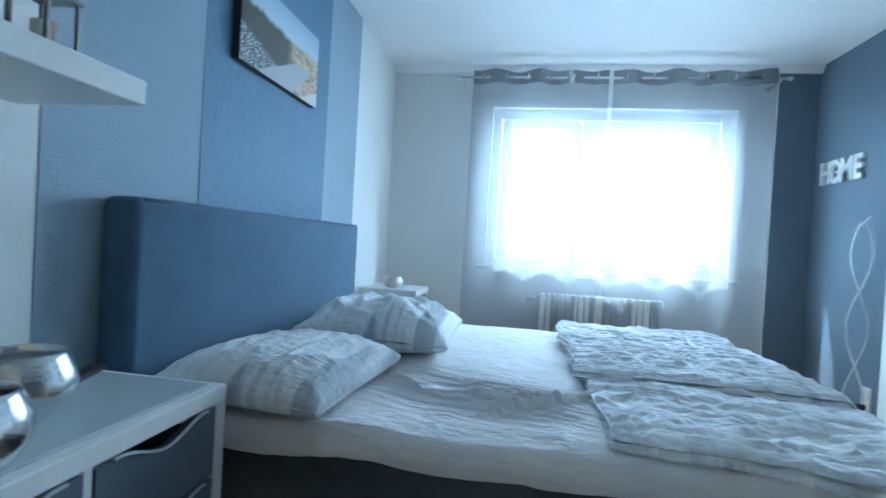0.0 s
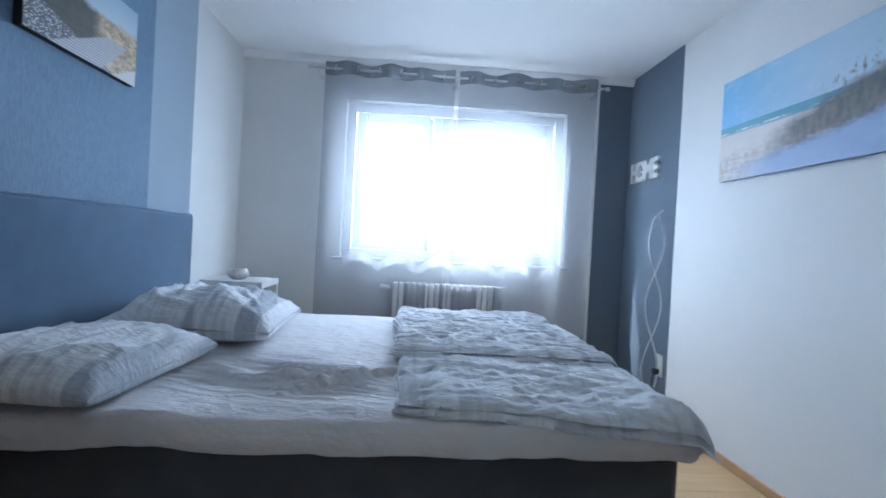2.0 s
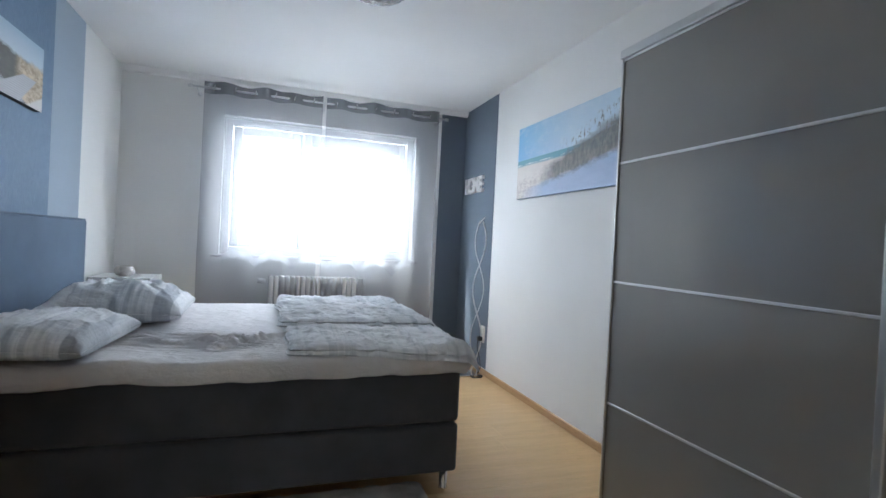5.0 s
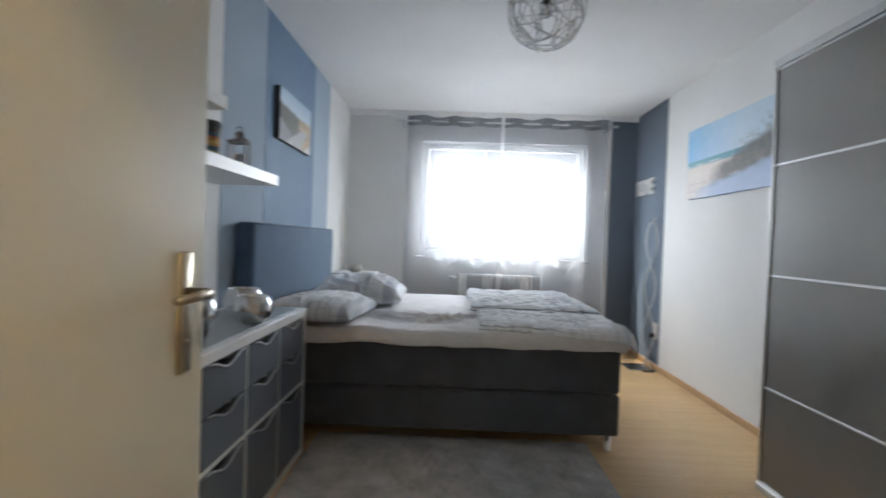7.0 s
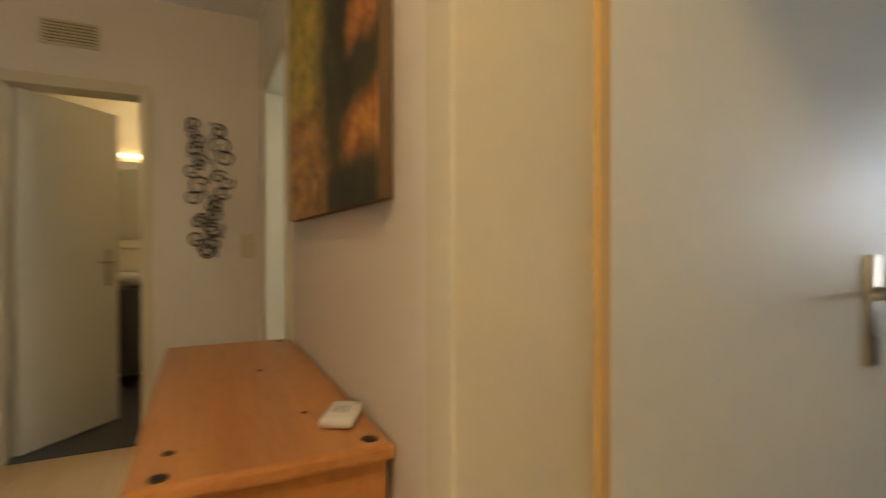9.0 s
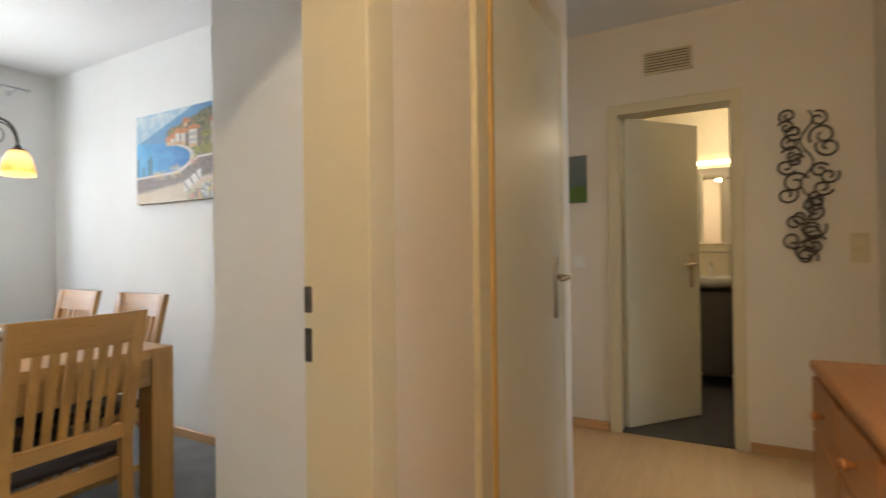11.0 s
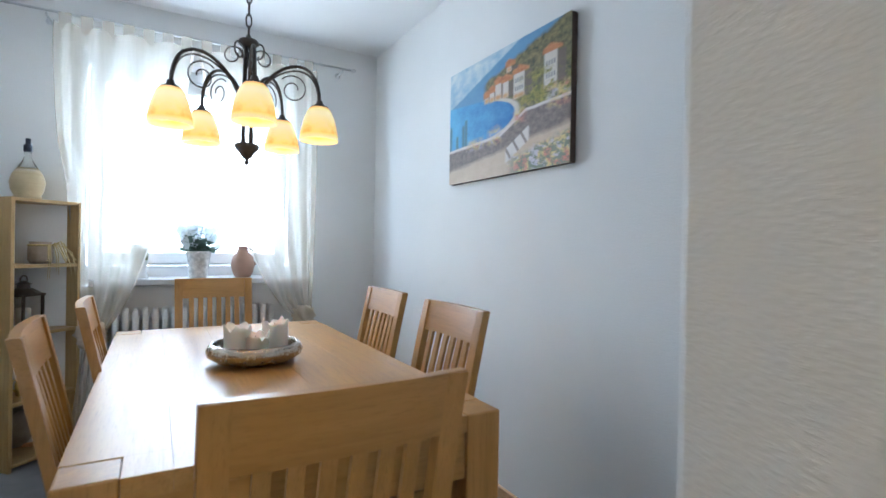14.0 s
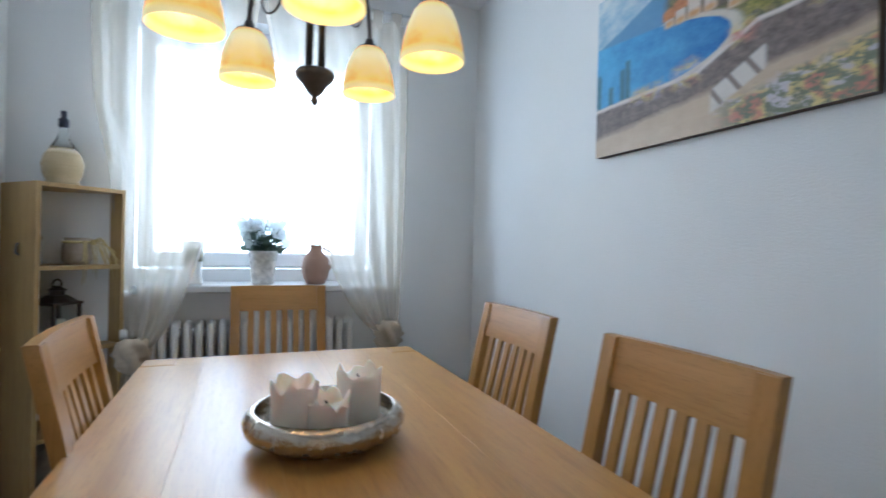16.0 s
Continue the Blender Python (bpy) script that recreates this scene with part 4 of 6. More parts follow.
rug = thing("shag_rug", "dark grey shaggy rug in front of the bed", "rug", pose(0.50, 0.66, 0))
bm = bmesh.new()
sheet(bm, 150, 120, lambda u, v: (-0.77 + 1.54 * u, -0.80 + 1.60 * v, (0.004 if min(u, v, 1 - u, 1 - v) == 0 else 0.022 + 0.008 * noise.noise((u * 60, v * 60, 0)) + 0.006 * noise.noise((u * 17, v * 17, 4)))))
part("rug_top", bm, RUG, rug, "", True)

# wardrobe with two sliding doors
ward = thing("sliding_wardrobe", "white wardrobe with grey glass sliding doors in silver frames", "wardrobe", pose(1.975, -0.025, 0))
bm = bmesh.new()
box(bm, 0.075, 0.42, -1.08, -1.06, 0, 2.03, 0.002)
box(bm, 0.075, 0.42, 1.045, 1.065, 0, 2.03, 0.002)
box(bm, 0.075, 0.42, -1.06, 1.045, 0.0, 0.06)
box(bm, 0.075, 0.42, -1.06, 1.045, 2.01, 2.03)
box(bm, 0.405, 0.42, -1.06, 1.045, 0.06, 2.01)
box(bm, 0.075, 0.40, -0.01, 0.01, 0.06, 2.01)
part("carcass", bm, LACQUER, ward, "white lacquered carcass")
bm = bmesh.new()
box(bm, -0.004, 0.073, -1.08, 1.068, 2.012, 2.05, 0.003)
part("sliding_rail", bm, SILVER, ward, "silver sliding rail")
bm = bmesh.new()
box(bm, -0.004, 0.073, -1.08, 1.068, 0.0, 0.035, 0.003)
part("sliding_rail", bm, SILVER, ward, "silver sliding rail")
for y0, y1, x in ((-0.005, 1.06, 0.0), (-1.075, 0.015, 0.036)):
    bm = bmesh.new()
    box(bm, x, x + 0.03, y0, y0 + 0.024, 0.036, 2.011, 0.003)
    door = part("sliding_door", bm, SILVER, ward, "silver framed sliding door")
    bm = bmesh.new()
    box(bm, x, x + 0.03, y1 - 0.014, y1, 0.036, 2.011, 0.003)
    part("stile", bm, SILVER, door)
    for z in (0.036, 0.487, 1.022, 1.543, 1.997):
        bm = bmesh.new()
        box(bm, x + 0.002, x + 0.028, y0 + 0.024, y1 - 0.014, z + 0.002, z + 0.012, 0.002)
        part("crossbar", bm, SILVER, door)
    for z0, z1 in ((0.05, 0.487), (0.501, 1.022), (1.036, 1.543), (1.557, 1.997)):
        bm = bmesh.new()
        box(bm, x + 0.007, x + 0.02, y0 + 0.024, y1 - 0.014, z0 - 0.003, z1 + 0.003)
        part("panel", bm, WARDROBE, door, "glossy grey glass panel")


def cube_shelf(name, label, m, columns, rows, depth, group=""):
    """A white cube shelf with thick outer boards, fronts to its own +x, columns along y."""
    ob = thing(name, label, "shelf unit", m, group)
    p, t, o = 0.335, 0.017, 0.038
    wide = columns * p + (columns - 1) * t + 2 * o
    high = rows * p + (rows - 1) * t + 2 * o
    for n, (a, b, c, d) in {"top_board": (0, wide, high - o, high), "base_board": (0, wide, 0, o)}.items():
        bm = bmesh.new()
        box(bm, -depth, 0, a, b, c, d, 0.002)
        part(n, bm, LACQUER, ob)
    for y in (0, wide - o):
        bm = bmesh.new()
        box(bm, -depth, -0.0006, y + 0.0004, y + o - 0.0004, o, high - o, 0.002)
        part("side_board", bm, LACQUER, ob)
    for c in range(1, columns):
        bm = bmesh.new()
        y = o + c * p + (c - 1) * t
        box(bm, -depth, -0.003, y, y + t, o, high - o)
        part("divider", bm, LACQUER, ob)
    for r in range(1, rows):
        for c in range(columns):
            bm = bmesh.new()
            z, y = o + r * p + (r - 1) * t, o + c * (p + t)
            box(bm, -depth, -0.004, y, y + p, z, z + t)
            part("shelf_board", bm, LACQUER, ob)
    return ob, p, t, o, wide, high


def drawer_front(ob, y0, y1, z0, z1, lip=True):
    """A drawer front with a wavy grip cut into its top edge and a thin bright lip along it."""
    bm = bmesh.new()
    n = 24

    def dip(u):
        k = max(0.0, 1 - abs(2 * u - 1) / 0.72)
        return 0.030 * (0.5 - 0.5 * math.cos(math.pi * k))

    a = [[bm.verts.new((x, y0 + (y1 - y0) * i / n, z)) for i in range(n + 1) for z in (z0, z1 - dip(i / n))] for x in (-0.018, 0.0)]
    for i in range(n):
        k = 2 * i
        for s, q in enumerate(a):
            bm.faces.new((q[k], q[k + 2], q[k + 3], q[k + 1]))
        bm.faces.new((a[0][k + 1], a[0][k + 3], a[1][k + 3], a[1][k + 1]))
        bm.faces.new((a[0][k], a[0][k + 2], a[1][k + 2], a[1][k]))
    bm.faces.new((a[0][0], a[0][1], a[1][1], a[1][0]))
    bm.faces.new((a[0][-2], a[0][-1], a[1][-1], a[1][-2]))
    d = part("drawer", bm, DRAWER, ob, "blue-grey drawer front")
    bm = bmesh.new()
    tube(bm, [(0.004, y0 + (y1 - y0) * (0.1 + 0.8 * i / 20), z1 + 0.002 - dip(0.1 + 0.8 * i / 20)) for i in range(21)], 0.0035, 6, False, 1.0)
    part("grip", bm, SILVER, d, "bright metal grip edge")
    bm = bmesh.new()
    box(bm, -0.33, -0.02, y0 + 0.006, y1 - 0.006, z0 + 0.004, z1 - 0.045)
    part("drawer_box", bm, BLACK, d, "dark drawer box")


chest, P, T, O, wide, high = cube_shelf("cube_sideboard", "white cube sideboard with blue-grey drawers and doors", pose(-0.284, -0.262, 0), 4, 2, 0.39)
for c in range(4):
    y = O + c * (P + T)
    z = O + P + T
    drawer_front(chest, y + 0.004, y + P - 0.004, z + 0.004, z + P / 2 - 0.004)
    drawer_front(chest, y + 0.004, y + P - 0.004, z + P / 2 + 0.004, z + P - 0.006)
    drawer_front(chest, y + 0.004, y + P - 0.004, O + 0.004, O + P - 0.006)
bm = bmesh.new()
box(bm, -0.36, -0.028, 0.02, wide - 0.03, high + 0.0005, high + 0.006, 0.002)
part("glass_top", bm, surface("frosted_glass_top", (0.52, 0.56, 0.58), 0.12, 0, 0.02), chest, "frosted glass plate on the top")

night, P2, T2, O2, w2, h2 = cube_shelf("nightstand", "white cube nightstand beside the headboard", pose(-0.275, 3.285, 0), 1, 2, 0.39)
night.scale = (1, 0.98, 1.052)


def bowl(name, label, x, y, z, r, h, mat, group="mercury glass bowls"):
    ob = thing(name, label, "candle bowl", pose(x, y, z), group)
    bm = bmesh.new()
    prof = [(0, 0.0), (r * 0.5, 0.0), (r * 0.8, h * 0.14), (r * 0.97, h * 0.36), (r, h * 0.52), (r * 0.95, h * 0.72), (r * 0.80, h * 0.93), (r * 0.76, h), (r * 0.73, h * 0.99), (r * 0.90, h * 0.70), (r * 0.94, h * 0.5), (r * 0.75, h * 0.16), (0, h * 0.06)]
    lathe(bm, prof, 32)
    part("glass_body", bm, mat, ob, "", True)
    return ob


bowl("candle_bowl", "silvered ribbed glass bowl on the sideboard", -0.475, 0.865, high + 0.0065, 0.088, 0.125, MERCURY)
bowl("candle_bowl", "smaller silvered glass bowl on the sideboard", -0.36, 0.69, high + 0.0065, 0.078, 0.115, MERCURY)
bowl("trinket_bowl", "small white and silver bowl on the nightstand", -0.47, 3.42, h2 * 1.052 + 0.001, 0.068, 0.075, surface("crackled_pearl", (0.62, 0.58, 0.54), 0.3, 0.4, 0.3, 40.0), "")
bowl("candle_bowl", "silvered glass bowl near the middle of the sideboard", -0.50, 0.47, high + 0.0065, 0.088, 0.125, MERCURY)
remote = thing("remote_control", "slim black remote control on the sideboard", "remote", pose(-0.60, 1.13, high + 0.006, 0, 0, 20))
bm = bmesh.new()
box(bm, -0.02, 0.02, -0.065, 0.065, 0, 0.014, 0.004)
part("case", bm, BLACK, remote)

# floating shelves and what stands on them
for z, y1, text in ((1.377, 1.03, "white floating shelf with a lantern and a tin"), (1.60, 0.47, "white floating shelf above the sideboard")):
    sh = thing("floating_shelf", text, "shelf", pose(-0.70, y1 - 0.55, z), "floating shelves")
    bm = bmesh.new()
    box(bm, 0.001, 0.31, -0.55, 0.55, 0, 0.05, 0.002)
    part("board", bm, LACQUER, sh)


def lantern(name, label, m, w, h, metal, candle=True, arched=False):
    ob = thing(name, label, "lantern", m)
    bm = bmesh.new()
    box(bm, -w / 2, w / 2, -w / 2, w / 2, 0, 0.012 * h / 0.2, 0.002)
    part("base", bm, metal, ob)
    for sx in (-1, 1):
        for sy in (-1, 1):
            bm = bmesh.new()
            x, y = sx * w * 0.44, sy * w * 0.44
            box(bm, x - w * 0.045, x + w * 0.045, y - w * 0.045, y + w * 0.045, 0.01 * h / 0.2, h * 0.66)
            part("post", bm, metal, ob)
    bm = bmesh.new()
    box(bm, -w * 0.53, w * 0.53, -w * 0.53, w * 0.53, h * 0.66, h * 0.70, 0.002)
    lathe(bm, [(w * 0.62, h * 0.70), (w * 0.30, h * 0.80), (w * 0.22, h * 0.80), (w * 0.22, h * 0.87), (w * 0.30, h * 0.88), (w * 0.08, h * 0.94), (0, h * 0.95)], 4 if not arched else 8)
    tube(bm, [(w * 0.16 * math.cos(a), 0, h * 0.97 + w * 0.16 * math.sin(a)) for a in (i * math.tau / 14 for i in range(14))], w * 0.03, 6, True)
    part("roof", bm, metal, ob)
    if candle:
        bm = bmesh.new()
        lathe(bm, [(0, 0.06 * h), (w * 0.25, 0.06 * h), (w * 0.25, h * 0.42), (0, h * 0.42)], 16)
        part("candle", bm, WAX, ob, "ivory pillar candle", True)
    bm = bmesh.new()
    for s in (-1, 1):
        box(bm, s * w * 0.42 - 0.001, s * w * 0.42 + 0.001, -w * 0.4, w * 0.4, 0.06 * h, h * 0.65)
    part("pane", bm, CLEAR, ob)
    return ob


lantern("lantern", "small grey metal lantern with a candle on the shelf", pose(-0.55, 0.945, 1.428, 0, 0, 8), 0.085, 0.205, surface("weathered_zinc", (0.20, 0.19, 0.18), 0.5, 0.5, 0.3, 30.0))
tin = thing("printed_tin", "round tin with a dark printed picture band on the shelf", "tin", pose(-0.56, 0.66, 1.428))
bm = bmesh.new()
lathe(bm, [(0, 0), (0.048, 0), (0.050, 0.004), (0.050, 0.148), (0, 0.148)], 28)
part("can", bm, JARPRINT, tin, "", True)
bm = bmesh.new()
lathe(bm, [(0.0, 0.1485), (0.053, 0.1485), (0.053, 0.168), (0.048, 0.172), (0, 0.172)], 28)
part("lid", bm, BLACK, tin, "dark lid", True)
# pictures
def canvas(name, label, m, w, h, mat, deep=0.03, rim=None):
    """A canvas on a stretcher; its face looks along its own -y."""
    ob = thing(name, label, "picture", m)
    bm = bmesh.new()
    box(bm, -w / 2, w / 2, 0, deep, 0, h, 0.002)
    part("stretcher", bm, rim or surface("canvas_edge", (0.55, 0.55, 0.54), 0.8), ob)
    bm = bmesh.new()
    box(bm, -w / 2, w / 2, -0.003, 0, 0, h)
    part("print", bm, mat, ob)
    return ob


canvas("beach_picture", "long canvas print of a beach with dune grass", pose(EX - 0.034, 2.075, 1.54, 0, 0, -90), 1.35, 0.55, BEACH, 0.03, surface("blue_canvas_edge", (0.28, 0.38, 0.55), 0.8))
canvas("boardwalk_picture", "canvas print of a boardwalk through dunes", pose(WX + 0.038, 2.115, 1.757, 0, 0, 90), 0.67, 0.335, BOARDWALK, 0.032, surface("dark_canvas_edge", (0.03, 0.03, 0.03), 0.8))

# letters on the dark corner wall
home = thing("letter_sign", "white wooden letters spelling HOME on the slate wall", "letter sign", pose(EX - 0.004, 0, 0))
for ch, y in zip("HOME", (3.855, 3.75, 3.63, 3.52)):
    cu = bpy.data.curves.new("letter", "FONT")
    cu.body, cu.size, cu.extrude, cu.align_x, cu.offset = ch, 0.205, 0.012, "CENTER", 0.006
    tmp = bpy.data.objects.new("letter", cu)
    me = bpy.data.meshes.new_from_object(tmp)
    bpy.data.objects.remove(tmp)
    me.materials.clear()
    me.materials.append(LACQUER)
    ob = new("letter", me)
    ob.parent = home
    ob.matrix_basis = pose(-0.014, y, 1.672, 90, 0, -90) @ Matrix.Diagonal((0.84, 1, 1, 1))
bm = bmesh.new()
box(bm, -0.0035, 0.0, 3.48, 3.90, 1.735, 1.75, 0.001)
part("rail", bm, LACQUER, home, "thin strip that carries the letters")

# floor lamp of two bent bands
flamp = thing("floor_lamp", "unlit silver floor lamp of two bands winding round each other", "floor lamp", pose(2.25, 3.36, 0))
bm = bmesh.new()
box(bm, -0.12, 0.12, -0.12, 0.12, 0, 0.014, 0.004, 2)
part("base_plate", bm, CHROME, flamp, "square chrome foot")
for s in (1, -1):
    bm = bmesh.new()
    tube(bm, [(0.085 + s * 0.040 * math.sin(10.1 - 9.8 * i / 60), -0.03 * s * math.sin(10.1 - 9.8 * i / 60), 0.010 + 1.37 * i / 60) for i in range(61)], 0.0068, 8, False, 0.6)
    part("band", bm, SILVER, flamp, "bent silver light band", True)
bm = bmesh.new()
tube(bm, [(0.073, 0.01, 1.36), (0.085, 0.0, 1.385), (0.110, -0.02, 1.42)], 0.006, 8)
part("tip", bm, SILVER, flamp)


def plate(name, label, m, rockers=1, plug=False, mat=SWITCH):
    """A switch or socket with its frame; its face looks along its own -y."""
    ob = thing(name, label, "socket" if plug else "switch", m)
    bm = bmesh.new()
    h = 0.08 + 0.071 * (rockers - 1)
    box(bm, -0.04, 0.04, -0.009, 0, -h / 2, h / 2, 0.003, 2)
    part("frame", bm, mat, ob)
    for i in range(rockers):
        z = (i - (rockers - 1) / 2) * 0.071
        bm = bmesh.new()
        box(bm, -0.029, 0.029, -0.013, -0.006, z - 0.029, z + 0.029, 0.003)
        part("rocker", bm, mat, ob)
    if plug:
        bm = bmesh.new()
        box(bm, -0.02, 0.02, -0.055, -0.012, -0.06, -0.02, 0.006)
        tube(bm, [(0, -0.05, -0.055), (0.005, -0.055, -0.12), (0.03, -0.04, -0.2), (0.02, -0.02, -0.30), (0.06, -0.06, -0.335)], 0.004, 6)
        part("plug", bm, BLACK, ob, "black plug with a hanging cable", True)
    return ob


plate("wall_socket", "white double wall socket with a black plug", pose(EX - 0.004, 3.335, 0.36, 0, 0, -90), 2, True)
ext = thing("extension_lead", "loose dark cable on the floor by the lamp", "cable", pose(2.30, 3.22, 0))
bm = bmesh.new()
tube(bm, [(0.06 * math.cos(a) * (1 - a / 30), 0.05 * math.sin(a) * (1 - a / 30), 0.008 + 0.003 * math.sin(3 * a)) for a in (i * 0.35 for i in range(46))], 0.004, 6)
part("cable", bm, BLACK, ext, "", True)

# ceiling lamp: a ball of bent wire
clamp = thing("ceiling_lamp", "chrome wire ball ceiling lamp with small bulbs", "ceiling lamp", pose(0.93, 1.35, 2.41))
bm = bmesh.new()
lathe(bm, [(0, 0.109), (0.06, 0.109), (0.06, 0.085), (0.02, 0.08), (0.02, 0.03), (0.035, 0.03), (0.035, -0.03), (0.012, -0.045), (0, -0.045)], 20)
part("hub", bm, CHROME, clamp, "", True)
rnd = random.Random(4)
for k in range(13):
    ax = Vector((rnd.uniform(-1, 1), rnd.uniform(-1, 1), rnd.uniform(-0.6, 0.6))).normalized()
    e1 = ax.orthogonal().normalized()
    e2 = ax.cross(e1)
    bm = bmesh.new()
    pts = []
    for i in range(40):
        a = i * math.tau / 40
        q = (e1 * math.cos(a) + e2 * math.sin(a) + ax * 0.25 * math.sin(3 * a + k)).normalized() * 0.213
        q.z = min(q.z, 0.103)
        pts.append(q)
    tube(bm, pts, 0.0042, 6, True)
    part("wire_ring", bm, CHROME, clamp, "", True)
for k in range(5):
    a = k * math.tau / 5 + 0.3
    bm = bmesh.new()
    tube(bm, [(0.03 * math.cos(a), 0.03 * math.sin(a), 0), (0.075 * math.cos(a), 0.075 * math.sin(a), 0.0)], 0.009, 10)
    part("bulb", bm, FRAMEPAINT, clamp, "small capsule bulb", True)
    bm = bmesh.new()
    tube(bm, [(0.03 * math.cos(a), 0.03 * math.sin(a), -0.02), (0.2 * math.cos(a + 0.3), 0.2 * math.sin(a + 0.3), -0.05)], 0.0025, 6)
    part("spoke", bm, CHROME, clamp)


# curtains of the bedroom window
def rod(name, label, x0, x1, y, z, wall_y, brackets, metal=SILVER, r=0.009):
    ob = thing(name, label, "curtain rod", pose(0, y, z))
    bm = bmesh.new()
    tube(bm, [(x0, 0, 0), (x1, 0, 0)], r, 12)
    for x, s in ((x0, -1), (x1, 1)):
        tube(bm, [(x, 0, 0), (x + 0.004 * s, 0, 0), (x + 0.03 * s, 0, 0), (x + 0.034 * s, 0, 0)], [r, r * 1.7, r * 1.7, r], 12)
    part("pole", bm, metal, ob, "", True)
    for x in brackets:
        bm = bmesh.new()
        tube(bm, [(x, 0, -r * 1.2), (x, 0, -0.02), (x, wall_y - y, -0.02)], 0.006, 8)
        tube(bm, [(x, wall_y - y - 0.004 * (1 if wall_y > y else -1), -0.02), (x, wall_y - y, -0.02)], 0.02, 12)
        part("bracket", bm, metal, ob, "", True)
    return ob


rod("curtain_rod", "slim silver curtain rod on three brackets", -0.14, 2.10, 3.845, 2.378, NY, (-0.10, 0.945, 2.06))


def eyelet_curtain(x0, x1, seed, label):
    ob = thing("eyelet_curtain", label, "curtain", pose(0, 3.845, 0), "grey eyelet curtains")
    n = 7

    def wave(u, v):
        w = math.sin(u * n * math.pi + seed) * (0.030 + 0.018 * noise.noise((u * 3, v * 2, seed)))
        return w + 0.010 * noise.noise((u * 14, v * 1.5, seed + 4))

    for nm, z0, z1, mat, text in (("drop", 0.02, 2.335, VOILE, "grey sheer drop"), ("heading", 2.335, 2.432, BAND, "dense grey heading band")):
        bm = bmesh.new()
        sheet(bm, 130, 40 if nm == "drop" else 4, lambda u, v: (x0 + (x1 - x0) * u + 0.02 * (1 - v) * noise.noise((u * 4, v * 2, seed + 9)) * (nm == "drop"), wave(u, 1 if nm == "heading" else v), z0 + (z1 - z0) * v + (0.008 * math.sin(u * 13 + seed) if nm == "heading" and v == 1 else 0)))
        part(nm, bm, mat, ob, text, True)
    for k in range(6):
        u = (k + 0.5) / 6
        bm = bmesh.new()
        x = x0 + (x1 - x0) * u
        tube(bm, [(x + 0.006 * math.sin(a), 0.026 * math.cos(a), 2.378 + 0.026 * math.sin(a)) for a in (i * math.tau / 18 for i in range(18))], 0.0065, 6, True)
        part("eyelet", bm, CHROME, ob, "chrome eyelet ring", True)


eyelet_curtain(-0.05, 0.93, 0.4, "grey sheer curtain hung by chrome eyelets, reaching the floor")
eyelet_curtain(0.965, 2.03, 2.1, "grey sheer curtain hung by chrome eyelets, its edge drawn out")
def hem(u):
    return 0.945 - 0.03 * u - (0.07 + 0.05 * u) * (1 - abs(math.sin((u * 5.5 + 0.1) * math.pi)) ** 0.9)


net = thing("net_curtain", "white net curtain with a scalloped hem across the window", "curtain", pose(0, 3.958, 0))
bm = bmesh.new()
sheet(bm, 180, 24, lambda u, v: (0.13 + 1.72 * u, 0.008 * math.sin(u * 60) + 0.006 * noise.noise((u * 9, v * 2, 1)), 2.16 * v + (1 - v) * (hem(u) + 0.07)))
part("net", bm, NET, net, "", True)
# added denser strip stands in for the sunlit glow along the hem
bm = bmesh.new()
sheet(bm, 180, 4, lambda u, v: (0.13 + 1.72 * u, 0.008 * math.sin(u * 60) + 0.006 * noise.noise((u * 9, 0, 1)), hem(u) + 0.07 * v))
part("bright_hem", bm, HEM, net, "scalloped hem, made denser and whiter for a sunlit glow", True)
bm = bmesh.new()
tube(bm, [(0.10, 0, 2.165), (1.87, 0, 2.165)], 0.005, 8)
part("wire", bm, FRAMEPAINT, net)


def radiator(name, label, m, n, pitch, h, deep, fill=0.32):
    """A ribbed radiator of n members along its own x, with pipes and a valve."""
    ob = thing(name, label, "radiator", m)
    for i in range(n):
        bm = bmesh.new()
        x = i * pitch
        box(bm, x - pitch * fill, x + pitch * fill, -deep / 2, -deep / 2 + 0.03, 0.12, h, 0.012, 2)
        box(bm, x - pitch * fill, x + pitch * fill, deep / 2 - 0.03, deep / 2, 0.12, h, 0.012, 2)
        for z in (0.15, h - 0.05):
            box(bm, x - pitch * 0.5, x + pitch * 0.5, -0.02, 0.02, z - 0.018, z + 0.018, 0.006)
            box(bm, x - pitch * 0.25, x + pitch * 0.25, -deep / 2 + 0.01, deep / 2 - 0.01, z - 0.012, z + 0.012)
        part("member", bm, RADIATOR, ob, "", True)
    bm = bmesh.new()
    tube(bm, [(-pitch, 0, h - 0.05), (-pitch - 0.07, 0, h - 0.05)], [0.018, 0.024], 12)
    part("valve", bm, FRAMEPAINT, ob, "thermostat head", True)
    bm = bmesh.new()
    tube(bm, [(-pitch * 0.4, 0, 0.15), (-pitch - 0.02, 0, 0.15), (-pitch - 0.02, 0, 0.0)], 0.01, 8)
    part("pipe", bm, RADIATOR, ob, "", True)
    for x in (pitch * 1.5, (n - 2.5) * pitch):
        bm = bmesh.new()
        box(bm, x - 0.01, x + 0.01, deep / 2 - 0.002, deep / 2 + 0.022, 0.0, h - 0.18, 0.002)
        part("bracket", bm, RADIATOR, ob)
    return ob


radiator("ribbed_radiator", "white ribbed radiator under the bedroom window", pose(0.555, 3.915, 0), 19, 0.046, 0.80, 0.12, 0.42)

